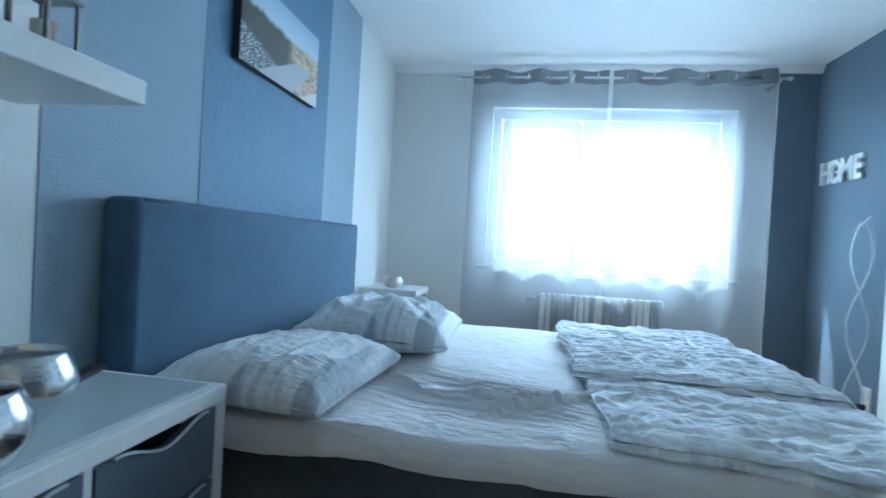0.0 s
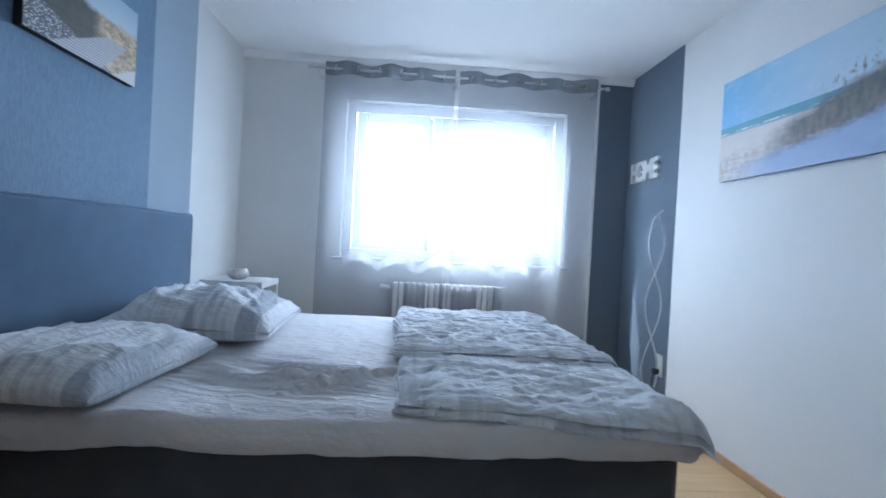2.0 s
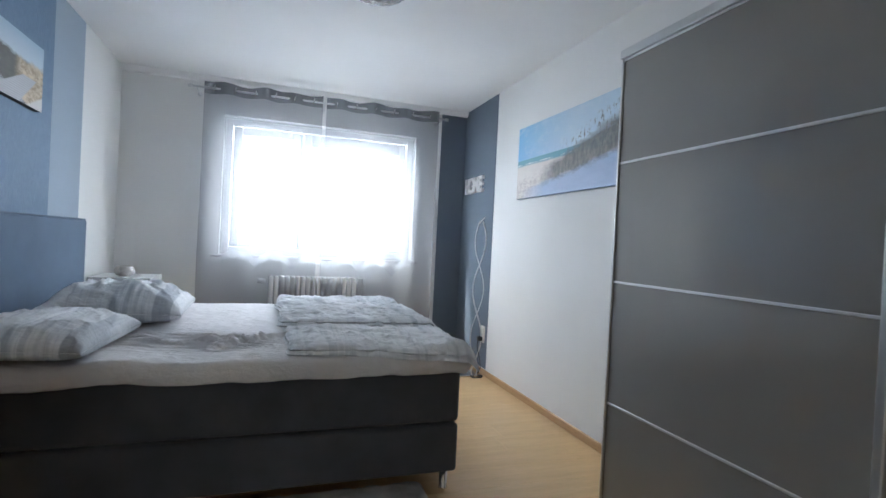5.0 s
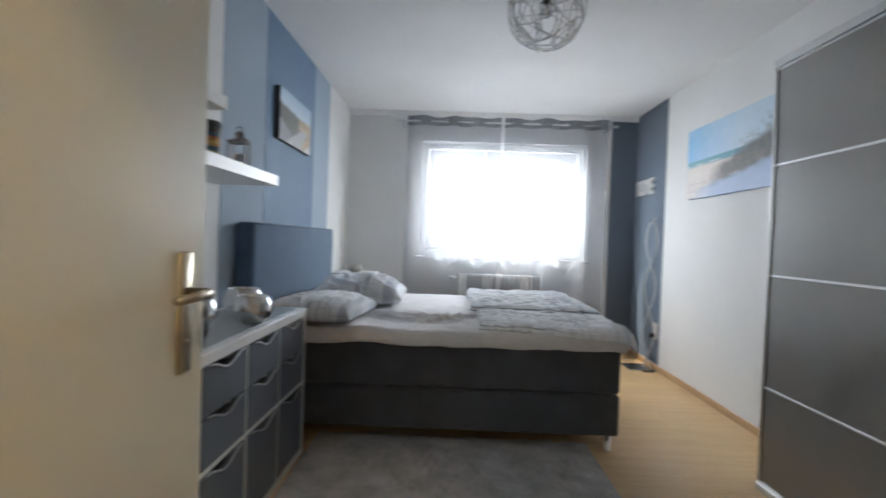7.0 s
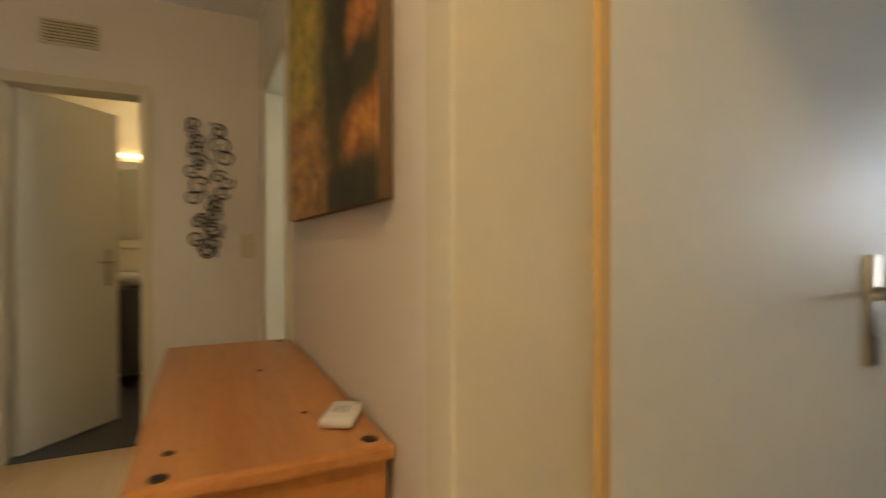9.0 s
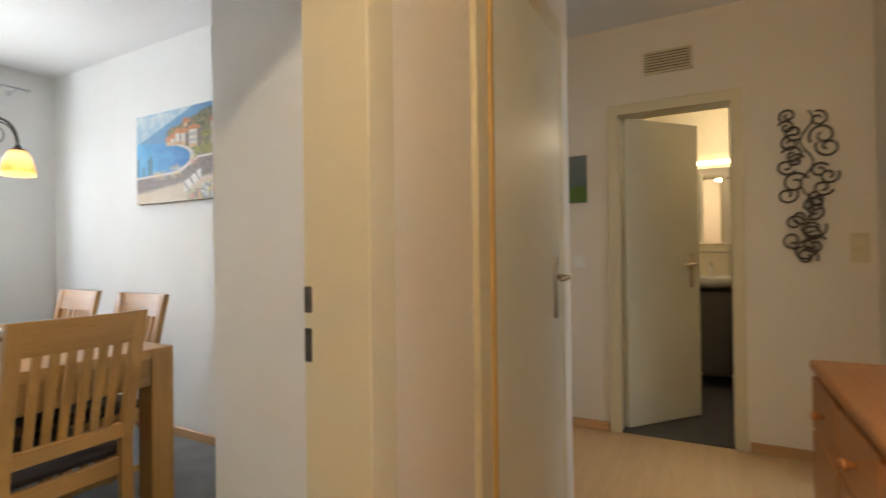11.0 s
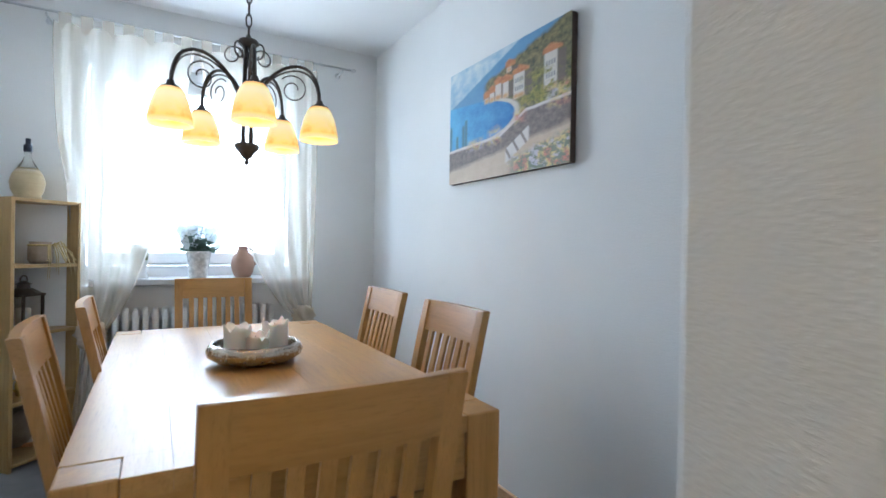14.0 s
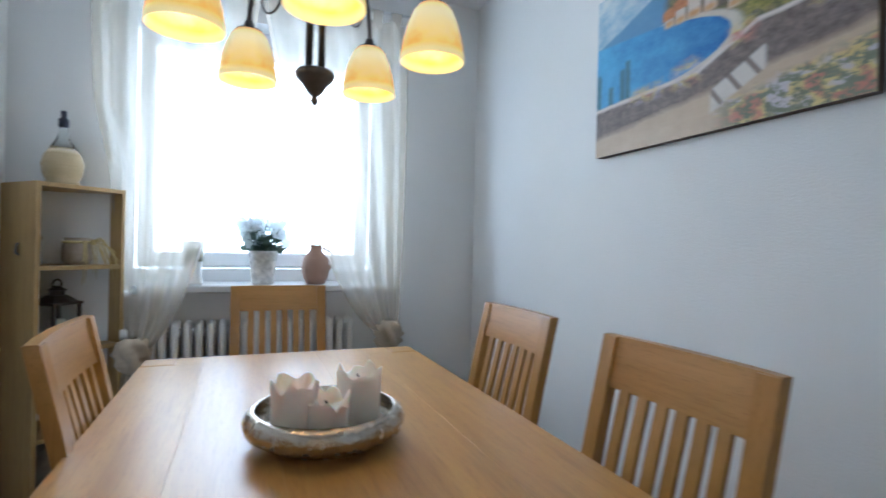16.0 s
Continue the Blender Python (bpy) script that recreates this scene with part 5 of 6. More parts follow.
# ---- hall things ----
pine = thing("pine_sideboard", "honey-coloured pine sideboard with dark knots", "sideboard", pose(-0.995, -1.60, 0))
bm = bmesh.new()
box(bm, -0.61, 0.61, -0.225, 0.222, 0.715, 0.747, 0.008, 2)
part("top_board", bm, PINE, pine, "knotty pine top with rounded edges")
bm = bmesh.new()
box(bm, -0.585, 0.585, -0.205, 0.215, 0.06, 0.7145, 0.003)
part("body", bm, PINE, pine)
bm = bmesh.new()
box(bm, -0.60, 0.60, -0.215, 0.22, 0.0, 0.0595, 0.006)
part("plinth", bm, PINE, pine)
for i in range(3):
    x0 = -0.575 + i * 0.387
    bm = bmesh.new()
    box(bm, x0, x0 + 0.377, -0.224, -0.2055, 0.53, 0.70, 0.005, 2)
    d = part("drawer", bm, PINE, pine)
    bm = bmesh.new()
    lathe(bm, [(0, 0), (0.008, 0), (0.008, 0.012), (0.016, 0.02), (0.012, 0.03), (0, 0.032)], 14)
    bm.transform(Matrix.Translation((x0 + 0.188, -0.224, 0.615)) @ Matrix.Rotation(math.pi / 2, 4, "X"))
    part("knob", bm, PINE, d, "turned pine knob", True)
    bm = bmesh.new()
    box(bm, x0, x0 + 0.377, -0.224, -0.2055, 0.075, 0.52, 0.005, 2)
    part("door", bm, PINE, pine)
for x, y, r in ((0.575, -0.175, 0.014), (0.565, 0.185, 0.014), (0.47, -0.165, 0.010), (-0.56, 0.17, 0.010), (-0.10, 0.05, 0.008), (0.35, 0.10, 0.007)):
    bm = bmesh.new()
    lathe(bm, [(0, 0), (r * 1.4, 0), (r, 0.0012), (0, 0.0016)], 16)
    part("knot", bm, KNOT, pine, "dark knot in the pine", True, pose(x, y, 0.747) @ Matrix.Diagonal((1.0, 0.8, 1, 1)))

gadget = thing("door_phone", "small white plastic remote unit with a slotted face", "remote", pose(-0.56, -1.435, 0.748, 0, 0, -28))
bm = bmesh.new()
box(bm, -0.065, 0.065, -0.036, 0.036, 0, 0.022, 0.010, 3)
part("case", bm, SWITCH, gadget, "", True)
bm = bmesh.new()
for i in range(4):
    box(bm, -0.022, 0.022, -0.016 + i * 0.009, -0.013 + i * 0.009, 0.0215, 0.0228)
part("slots", bm, surface("grey_slot", (0.3, 0.3, 0.3), 0.6), gadget, "grey sound slots")

canvas("forest_picture", "large canvas print of an autumn forest with rocks", pose(-0.92, HN - 0.034, 1.215, 0, 0, 0), 1.03, 1.05, AUTUMN, 0.03, surface("brown_canvas_edge", (0.12, 0.07, 0.03), 0.8))
canvas("lake_picture", "small dark picture of a lake shore", pose(HW + 0.02, -2.91, 1.44, 0, 0, 90), 0.20, 0.30, LAKE, 0.018, surface("black_edge", (0.02, 0.02, 0.02), 0.7))
plate("light_switch", "ivory light switch on the hall end wall", pose(HW, -2.87, 1.06, 0, 0, 90), 1)
plate("light_switch", "ivory double light switch on the hall end wall", pose(HW, -1.445, 1.125, 0, 0, 90), 2, False, CREAM)

vent = thing("air_vent", "cream wall vent with horizontal slats", "vent", pose(HW, -2.329, 2.19))
bm = bmesh.new()
box(bm, 0.0, 0.004, -0.125, 0.125, 0.008, 0.125)
part("backing", bm, surface("dark_vent", (0.10, 0.07, 0.04), 0.9), vent)
bm = bmesh.new()
for a in ((-0.135, -0.12, 0, 0.135), (0.12, 0.135, 0, 0.135), (-0.12, 0.12, 0, 0.014), (-0.12, 0.12, 0.121, 0.135)):
    box(bm, 0.0, 0.014, *a, 0.002)
part("frame", bm, CREAM, vent)
for i in range(6):
    bm = bmesh.new()
    box(bm, 0.004, 0.012, -0.12, 0.12, 0.020 + i * 0.017, 0.029 + i * 0.017)
    part("slat", bm, CREAM, vent)

art = thing("scroll_wall_art", "bronze wall art of many curled metal scrolls", "wall art", pose(HW, -1.66, 1.04))
rnd = random.Random(11)
for k in range(26):
    bm = bmesh.new()
    cy, cz = rnd.uniform(-0.095, 0.095), 0.04 + 0.76 * (k / 25)
    r0, turn, way = rnd.uniform(0.030, 0.055), rnd.uniform(0, 6.28), rnd.choice((-1, 1))
    pts = []
    for i in range(34):
        a = i * 0.24
        r = r0 * (1.15 - i / 38)
        pts.append((0.014 + 0.006 * math.sin(k), cy + r * math.cos(turn + way * a), cz + r * math.sin(turn + way * a)))
    tube(bm, pts, 0.0058, 6)
    part("scroll", bm, IRON, art, "", True)
bm = bmesh.new()
tube(bm, [(0.006, 0.03 * math.sin(i * 0.9), 0.02 + 0.80 * i / 24) for i in range(25)], 0.005, 6)
part("stem", bm, IRON, art, "", True)

# what shows through the bathroom door
basin = thing("wash_basin", "white wash basin on a dark cabinet in the bathroom", "wash basin", pose(-4.33, -2.12, 0))
bm = bmesh.new()
box(bm, -0.215, 0.20, -0.28, 0.28, 0.12, 0.78, 0.006)
part("cabinet", bm, surface("dark_bath_cabinet", (0.05, 0.045, 0.04), 0.4), basin, "dark cabinet")
bm = bmesh.new()
lathe(bm, [(0, 0.80), (0.12, 0.80), (0.21, 0.85), (0.25, 0.90), (0.24, 0.905), (0.19, 0.86), (0, 0.82)], 28)
part("bowl", bm, CERAMIC, basin, "", True)
bm = bmesh.new()
tube(bm, [(-0.15, 0, 0.86), (-0.15, 0, 1.0), (-0.12, 0, 1.02), (-0.02, 0, 1.0)], 0.012, 10)
part("tap", bm, CHROME, basin, "", True)
for y in (-0.22, 0.22):
    bm = bmesh.new()
    box(bm, -0.18, 0.16, y - 0.015, y + 0.015, 0, 0.12)
    part("leg", bm, CHROME, basin)
mirror = thing("mirror_shelf", "bathroom mirror with glass shelves and a lit strip", "mirror", pose(-4.548, -2.12, 1.1))
bm = bmesh.new()
box(bm, 0, 0.012, -0.26, 0.26, 0.08, 0.75, 0.002)
part("mirror", bm, surface("mirror_glass", (0.85, 0.85, 0.83), 0.02, 1.0, 0.0, 3.0, 50.0, 0.0), mirror)
bm = bmesh.new()
box(bm, 0.0, 0.12, -0.26, 0.26, 0.0, 0.012, 0.002)
part("glass_shelf", bm, CLEAR, mirror)
bm = bmesh.new()
box(bm, 0.012, 0.05, -0.2, 0.2, 0.78, 0.81, 0.006)
part("light_strip", bm, WARMBULB, mirror, "lit strip lamp")
toilet = thing("toilet", "white toilet bowl in the bathroom", "toilet", pose(-3.75, -1.72, 0))
bm = bmesh.new()
lathe(bm, [(0, 0), (0.13, 0), (0.12, 0.15), (0.17, 0.36), (0.19, 0.40), (0.16, 0.41), (0, 0.41)], 26)
box(bm, -0.18, 0.18, 0.16, 0.33, 0.40, 0.80, 0.02, 2)
part("bowl", bm, CERAMIC, toilet, "", True)
towel = thing("hanging_towel", "long dark towel hanging from a rail in the bathroom", "towel", pose(-3.3, -1.80, 0.9))
bm = bmesh.new()
sheet(bm, 20, 30, lambda u, v: (-0.03 + 0.012 * math.sin(u * 14), -0.10 + 0.2 * u, 0.05 + 0.95 * v))
part("cloth", bm, cloth("dark_towel", (0.10, 0.07, 0.04), 300.0, 0.2, 0.8), towel, "", True)
bm = bmesh.new()
tube(bm, [(-0.03, -0.16, 1.0), (-0.03, 0.448, 1.0)], 0.008, 8)
part("rail", bm, CHROME, towel, "", True)

# ---- dining room things ----
table = thing("dining_table", "heavy oiled oak dining table with corner posts", "table", pose(-0.40, -4.93, 0))
TW, TL = 0.435, 0.80
for i in range(5):
    bm = bmesh.new()
    w = 2 * TW / 5
    y0 = TL - 0.0985 if i in (0, 4) else TL
    box(bm, -TW + w * i + 0.0001, -TW + w * (i + 1) - 0.0001, -y0, y0, 0.71, 0.75, 0.0004)
    if i in (0, 4):
        for s in (-1, 1):
            x0, x1 = (-TW + 0.0955, -TW + w) if i == 0 else (TW - w, TW - 0.0955)
            box(bm, x0, x1 - 0.0001, min(s * y0, s * TL), max(s * y0, s * TL), 0.71, 0.75, 0.0004)
    part("plank", bm, OAKTOP, table, "oak board of the tabletop")
for sx in (-1, 1):
    for sy in (-1, 1):
        bm = bmesh.new()
        xa, ya = sx * (TW - 0.0475), sy * (TL - 0.0475)
        box(bm, xa - 0.047, xa + 0.047, ya - 0.047, ya + 0.047, 0, 0.7505, 0.004, 2)
        part("leg", bm, OAK, table, "square oak post flush with the top")
for sx in (-1, 1):
    bm = bmesh.new()
    box(bm, sx * TW - 0.015 - 0.022 * sx, sx * TW + 0.015 - 0.022 * sx, -TL + 0.095, TL - 0.095, 0.60, 0.7095, 0.002)
    part("apron", bm, OAKTOP, table)
for sy in (-1, 1):
    bm = bmesh.new()
    box(bm, -TW + 0.095, TW - 0.095, sy * TL - 0.015 - 0.022 * sy, sy * TL + 0.015 - 0.022 * sy, 0.60, 0.7095, 0.002)
    part("apron", bm, OAKSIDE, table)


def dining_chair(m):
    """An oak chair that faces its own +y: slatted leaning back, dark leather seat."""
    ob = thing("dining_chair", "oak dining chair with a slatted back and dark leather seat", "chair", m, "chairs round the dining table")
    W, D, SH, TOP = 0.177, 0.20, 0.46, 0.945

    def lean(z):
        return -D - 0.095 * max(0.0, (z - SH) / (TOP - SH)) ** 1.15 - 0.02 * max(0.0, (SH - z) / SH)

    for s in (-1, 1):
        bm = bmesh.new()
        n = 14
        rings = []
        for i in range(n + 1):
            z = TOP * i / n - (0.002 if i == n else 0)
            y = lean(z)
            w = 0.019
            rings.append([bm.verts.new((s * (W - 0.002) + dx, y + dy, z)) for dx, dy in ((-w, -0.013), (w, -0.013), (w, 0.013), (-w, 0.013))])
        for a, b in zip(rings, rings[1:]):
            for k in range(4):
                bm.faces.new((a[k], a[(k + 1) % 4], b[(k + 1) % 4], b[k]))
        bm.faces.new(rings[0][::-1])
        bm.faces.new(rings[-1])
        part("back_post", bm, OAK, ob)
    bm = bmesh.new()
    z0, z1 = TOP - 0.105, TOP

    def rail(u, v, side):
        x = -W - 0.018 + (2 * W + 0.036) * u
        z = z0 + (z1 - z0) * v
        return (x, lean(z) - 0.014 * (1 - (2 * u - 1) ** 2) + side * 0.010 + 0.002, z)

    g = {}
    for side in (-1, 1):
        for i in range(17):
            for j in range(5):
                g[side, i, j] = bm.verts.new(rail(i / 16, j / 4, side))
    for i in range(16):
        for j in range(4):
            bm.faces.new([g[-1, a, b] for a, b in ((i, j), (i + 1, j), (i + 1, j + 1), (i, j + 1))])
            bm.faces.new([g[1, a, b] for a, b in ((i, j + 1), (i + 1, j + 1), (i + 1, j), (i, j))])
        bm.faces.new([g[-1, i, 4], g[-1, i + 1, 4], g[1, i + 1, 4], g[1, i, 4]])
        bm.faces.new([g[-1, i + 1, 0], g[-1, i, 0], g[1, i, 0], g[1, i + 1, 0]])
    for j in range(4):
        bm.faces.new([g[-1, 0, j], g[-1, 0, j + 1], g[1, 0, j + 1], g[1, 0, j]])
        bm.faces.new([g[-1, 16, j + 1], g[-1, 16, j], g[1, 16, j], g[1, 16, j + 1]])
    part("top_rail", bm, OAKSIDE, ob, "broad curved top rail")
    bm = bmesh.new()
    box(bm, -W + 0.018, W - 0.018, lean(0.53) - 0.012, lean(0.53) + 0.012, 0.505, 0.555, 0.003)
    part("lower_rail", bm, OAKSIDE, ob)
    for k in range(6):
        u = (k + 1) / 7
        x = (-W + 0.017) + (2 * W - 0.034) * u
        bow = -0.013 * (1 - (2 * u - 1) ** 2)
        bm = bmesh.new()
        rings = []
        for i in range(9):
            z = 0.55 + (z0 + 0.006 - 0.55) * i / 8
            y = lean(z) + bow * (i / 8) + 0.004
            rings.append([bm.verts.new((x + dx, y + dy, z)) for dx, dy in ((-0.0125, -0.005), (0.0125, -0.005), (0.0125, 0.005), (-0.0125, 0.005))])
        for a, b in zip(rings, rings[1:]):
            for q in range(4):
                bm.faces.new((a[q], a[(q + 1) % 4], b[(q + 1) % 4], b[q]))
        bm.faces.new(rings[0][::-1])
        bm.faces.new(rings[-1])
        part("slat", bm, OAK, ob)
    for s in (-1, 1):
        bm = bmesh.new()
        box(bm, s * W - 0.018, s * W + 0.018, D - 0.02, D + 0.016, 0, 0.435, 0.003)
        part("front_leg", bm, OAK, ob)
        bm = bmesh.new()
        box(bm, s * W - 0.011, s * W + 0.011, -D + 0.02, D - 0.02, 0.375, 0.434, 0.002)
        part("side_rail", bm, OAKTOP, ob)
        bm = bmesh.new()
        box(bm, s * W - 0.009, s * W + 0.009, -D + 0.005, D - 0.02, 0.15, 0.18, 0.002)
        part("stretcher", bm, OAKTOP, ob)
    for y in (-D + 0.008, D - 0.002):
        bm = bmesh.new()
        box(bm, -W + 0.018, W - 0.018, y - 0.011, y + 0.011, 0.375, 0.434, 0.002)
        part("front_rail", bm, OAKSIDE, ob)
    bm = bmesh.new()
    soft_box(bm, -W - 0.012, W + 0.012, -D + 0.022, D + 0.02, 0.432, 0.482, 0.03, 16, 16)
    part("seat", bm, LEATHER, ob, "padded dark brown leather seat", True)
    return ob


first = dining_chair(pose(-0.345, -4.13, 0, 0, 0, 180.5))
for x, y, turn in ((-0.70, -4.615, -90), (-0.725, -5.245, -90), (-0.395, -5.91, 0), (-0.205, -5.16, 92), (-0.15, -4.64, 93)):
    copy_thing(first, pose(x, y, 0, 0, 0, turn))

# chandelier
CX, CY = -0.375, -4.985
chand = thing("chandelier", "dark iron chandelier with five lit amber glass shades", "chandelier", pose(CX, CY, 1.41))
bm = bmesh.new()
lathe(bm, [(0, 0), (0.006, 0.004), (0.008, 0.012), (0.005, 0.018), (0.016, 0.028), (0.024, 0.042), (0.038, 0.056), (0.041, 0.066), (0.036, 0.072), (0.014, 0.076), (0, 0.078)], 20)
part("finial", bm, IRON, chand, "turned iron finial", True)
for k in range(4):
    a = k * math.tau / 4 + 0.5
    bm = bmesh.new()
    tube(bm, [(0.018 * math.cos(a), 0.018 * math.sin(a), 0.072), (0.018 * math.cos(a), 0.018 * math.sin(a), 0.24), (0.010 * math.cos(a), 0.010 * math.sin(a), 0.41)], 0.0055, 8)
    part("rod", bm, IRON, chand, "", True)
bm = bmesh.new()
lathe(bm, [(0, 0.40), (0.024, 0.405), (0.036, 0.418), (0.030, 0.428), (0.012, 0.434), (0.006, 0.446), (0, 0.45)], 18)
part("hub", bm, IRON, chand, "", True)
bm = bmesh.new()
lathe(bm, [(0.0, 0.20), (0.026, 0.205), (0.030, 0.215), (0.022, 0.228), (0, 0.23)], 18)
part("hub", bm, IRON, chand, "", True)
R = 0.241
for k in range(5):
    a = radians(86 + 72 * k)
    c, s_ = math.cos(a), math.sin(a)
    bm = bmesh.new()
    bend = []
    for i in range(19):
        t = i / 18
        w = ((1 - t) ** 3, 3 * t * (1 - t) ** 2, 3 * t * t * (1 - t), t ** 3)
        bend.append((0.02 * w[0] + 0.055 * w[1] + R * w[2] + R * w[3], 0.20 * w[0] + 0.36 * w[1] + 0.425 * w[2] + 0.225 * w[3]))
    tube(bm, [(r * c, r * s_, h) for r, h in bend], 0.0058, 8)
    tube(bm, [((r - 0.004) * c, (r - 0.004) * s_, h - 0.016 * math.sin(i / 18 * math.pi)) for i, (r, h) in enumerate(bend)], 0.0032, 6)
    part("arm", bm, IRON, chand, "curved iron arm", True)
    bm = bmesh.new()
    pts = []
    for i in range(30):
        b = i * 0.30
        rr = 0.052 * (1 - i / 42)
        pts.append((0.17 + rr * math.cos(2.4 - b) - 0.02, 0.268 + rr * math.sin(2.4 - b)))
    tube(bm, [(r * c, r * s_, h) for r, h in pts], 0.0026, 6)
    part("scroll", bm, IRON, chand, "thin iron scroll", True)
    bm = bmesh.new()
    pts = []
    for i in range(26):
        b = i * 0.28
        rr = 0.034 * (1 - i / 50)
        pts.append((0.052 + rr * math.cos(3.4 - b), 0.375 + rr * math.sin(3.4 - b)))
    tube(bm, [(r * math.cos(a + 0.6), r * math.sin(a + 0.6), h) for r, h in pts], 0.003, 6)
    part("crown_scroll", bm, IRON, chand, "", True)
    bm = bmesh.new()
    lathe(bm, [(0, 0.025), (0.010, 0.022), (0.013, 0.010), (0.030, 0.0), (0.031, -0.004), (0, -0.004)], 18)
    holder = part("lamp_holder", bm, IRON, chand, "", True, pose(R * c, R * s_, 0.212))
    bm = bmesh.new()
    lathe(bm, [(0.029, 0.117), (0.040, 0.104), (0.052, 0.075), (0.060, 0.045), (0.065, 0.015), (0.066, 0.0), (0.063, 0.0), (0.057, 0.045), (0.049, 0.075), (0.038, 0.101), (0.027, 0.113)], 32)
    part("shade", bm, AMBER, chand, "lit marbled amber glass shade", True, pose(R * c, R * s_, 0.094))
    bm = bmesh.new()
    lathe(bm, [(0, 0.03), (0.018, 0.035), (0.026, 0.055), (0.020, 0.08), (0.012, 0.10), (0, 0.10)], 16)
    part("bulb", bm, WARMBULB, chand, "lit bulb", True, pose(R * c, R * s_, 0.094))
    lamp("chandelier_bulb_light", "POINT", pose(CX + R * c, CY + R * s_, 1.41 + 0.105), 0.35, (1, 0.66, 0.30), 0.02)
links = 16
for k in range(links):
    bm = bmesh.new()
    z = 0.455 + (H - 1.41 - 0.50) * k / (links - 1)
    f = (1, 0) if k % 2 else (0, 1)
    tube(bm, [(0.009 * math.cos(b) * f[0], 0.009 * math.cos(b) * f[1], z + 0.024 * math.sin(b)) for b in (i * math.tau / 12 for i in range(12))], 0.0028, 6, True)
    part("chain_link", bm, IRON, chand)
bm = bmesh.new()
lathe(bm, [(0, 1.06), (0.02, 1.065), (0.055, 1.09), (0.06, H - 1.41 - 0.0005), (0, H - 1.41 - 0.0005)], 20)
part("canopy", bm, IRON, chand, "", True)

# bowl with candles
dish = thing("hammered_bowl", "shallow hammered pewter bowl on the table", "bowl", pose(-0.40, -4.905, 0.7505))
bm = bmesh.new()
lathe(bm, [(0, 0), (0.085, 0), (0.120, 0.008), (0.147, 0.026), (0.152, 0.042), (0.145, 0.058), (0.133, 0.066), (0.129, 0.064), (0.140, 0.045), (0.136, 0.026), (0.11, 0.014), (0, 0.010)], 48)
part("shell", bm, HAMMERED, dish, "", True)
bm = bmesh.new()
rnd = random.Random(5)
for k in range(260):
    a, r = rnd.uniform(0, 6.28), 0.118 * math.sqrt(rnd.random())
    b = bmesh.new()
    bmesh.ops.create_icosphere(b, subdivisions=1, radius=rnd.uniform(0.006, 0.010))
    join(bm, b, pose(r * math.cos(a), r * math.sin(a), 0.022 + rnd.uniform(0, 0.006), rnd.uniform(0, 90), 0, 0) @ Matrix.Diagonal((1, 1, 0.7, 1)))
peb = part("pebbles", bm, SALT, dish, "small white pebbles", True)
for x, y, r, h, s in ((-0.335, -4.845, 0.040, 0.108, 1), (-0.390, -4.825, 0.037, 0.082, 2), (-0.459, -4.885, 0.041, 0.112, 3)):
    cd = thing("pillar_candle", "used ivory pillar candle in the bowl", "candle", pose(x, y, 0.770), "candles in the bowl")
    bm = bmesh.new()
    seg = 28
    rings = []
    for rr, z, wob in ((0, 0, 0), (r, 0, 0), (r, h * 0.5, 0), (r * 1.02, h * 0.88, 0.006), (r * 1.07, h, 0.034), (r * 0.98, h * 1.0, 0.030), (r * 0.62, h * 0.86, 0), (0, h * 0.84, 0)):
        rings.append([bm.verts.new((rr * math.cos(k * math.tau / seg), rr * math.sin(k * math.tau / seg), z + wob * noise.noise((math.cos(k * math.tau / seg) * 2, math.sin(k * math.tau / seg) * 2, s * 3.0)))) for k in range(seg)])
    for a, b in zip(rings, rings[1:]):
        for k in range(seg):
            bm.faces.new((a[k], a[(k + 1) % seg], b[(k + 1) % seg], b[k]))
    bmesh.ops.remove_doubles(bm, verts=bm.verts[:], dist=1e-5)
    part("wax", bm, WAX, cd, "", True)
    bm = bmesh.new()
    tube(bm, [(0, 0, h * 0.83), (0.001, 0, h * 0.9), (0.004, 0.001, h * 0.95)], 0.0016, 6)
    part("wick", bm, BLACK, cd, "black wick")

canvas("harbour_picture", "canvas painting of a village above a blue bay", pose(DW + 0.034, -5.003, 1.47, 0, 0, 90), 0.89, 0.575, HARBOUR, 0.03, surface("dark_painting_edge", (0.09, 0.06, 0.05), 0.8))
plate("light_switch", "white light switch on the pier", pose(-0.50, -2.946, 1.065, 0, 0, 90), 1)

# bookcase across the corner
case = thing("corner_bookcase", "narrow open wooden bookcase set across the corner", "bookcase", pose(0.371, -6.4125, 0, 0, 0, 42.8))
CW, CD, CH = 0.346, 0.27, 1.35
for s in (-1, 1):
    bm = bmesh.new()
    box(bm, s * (CW / 2 - 0.009) - 0.009, s * (CW / 2 - 0.009) + 0.009, -CD, 0, 0, CH, 0.002)
    part("side_board", bm, SHELFWOOD, case)
for z in (0.02, 0.32, 0.655, 1.0, CH - 0.018):
    bm = bmesh.new()
    box(bm, -CW / 2 + 0.0185, CW / 2 - 0.0185, -CD, -0.003, z, z + 0.017, 0.0015)
    part("shelf_board", bm, SHELFWOOD, case)


def on_case(x, y, z, turn=0):
    return pose(0.371, -6.4125, 0, 0, 0, 42.8) @ pose(x, y, z, 0, 0, turn)


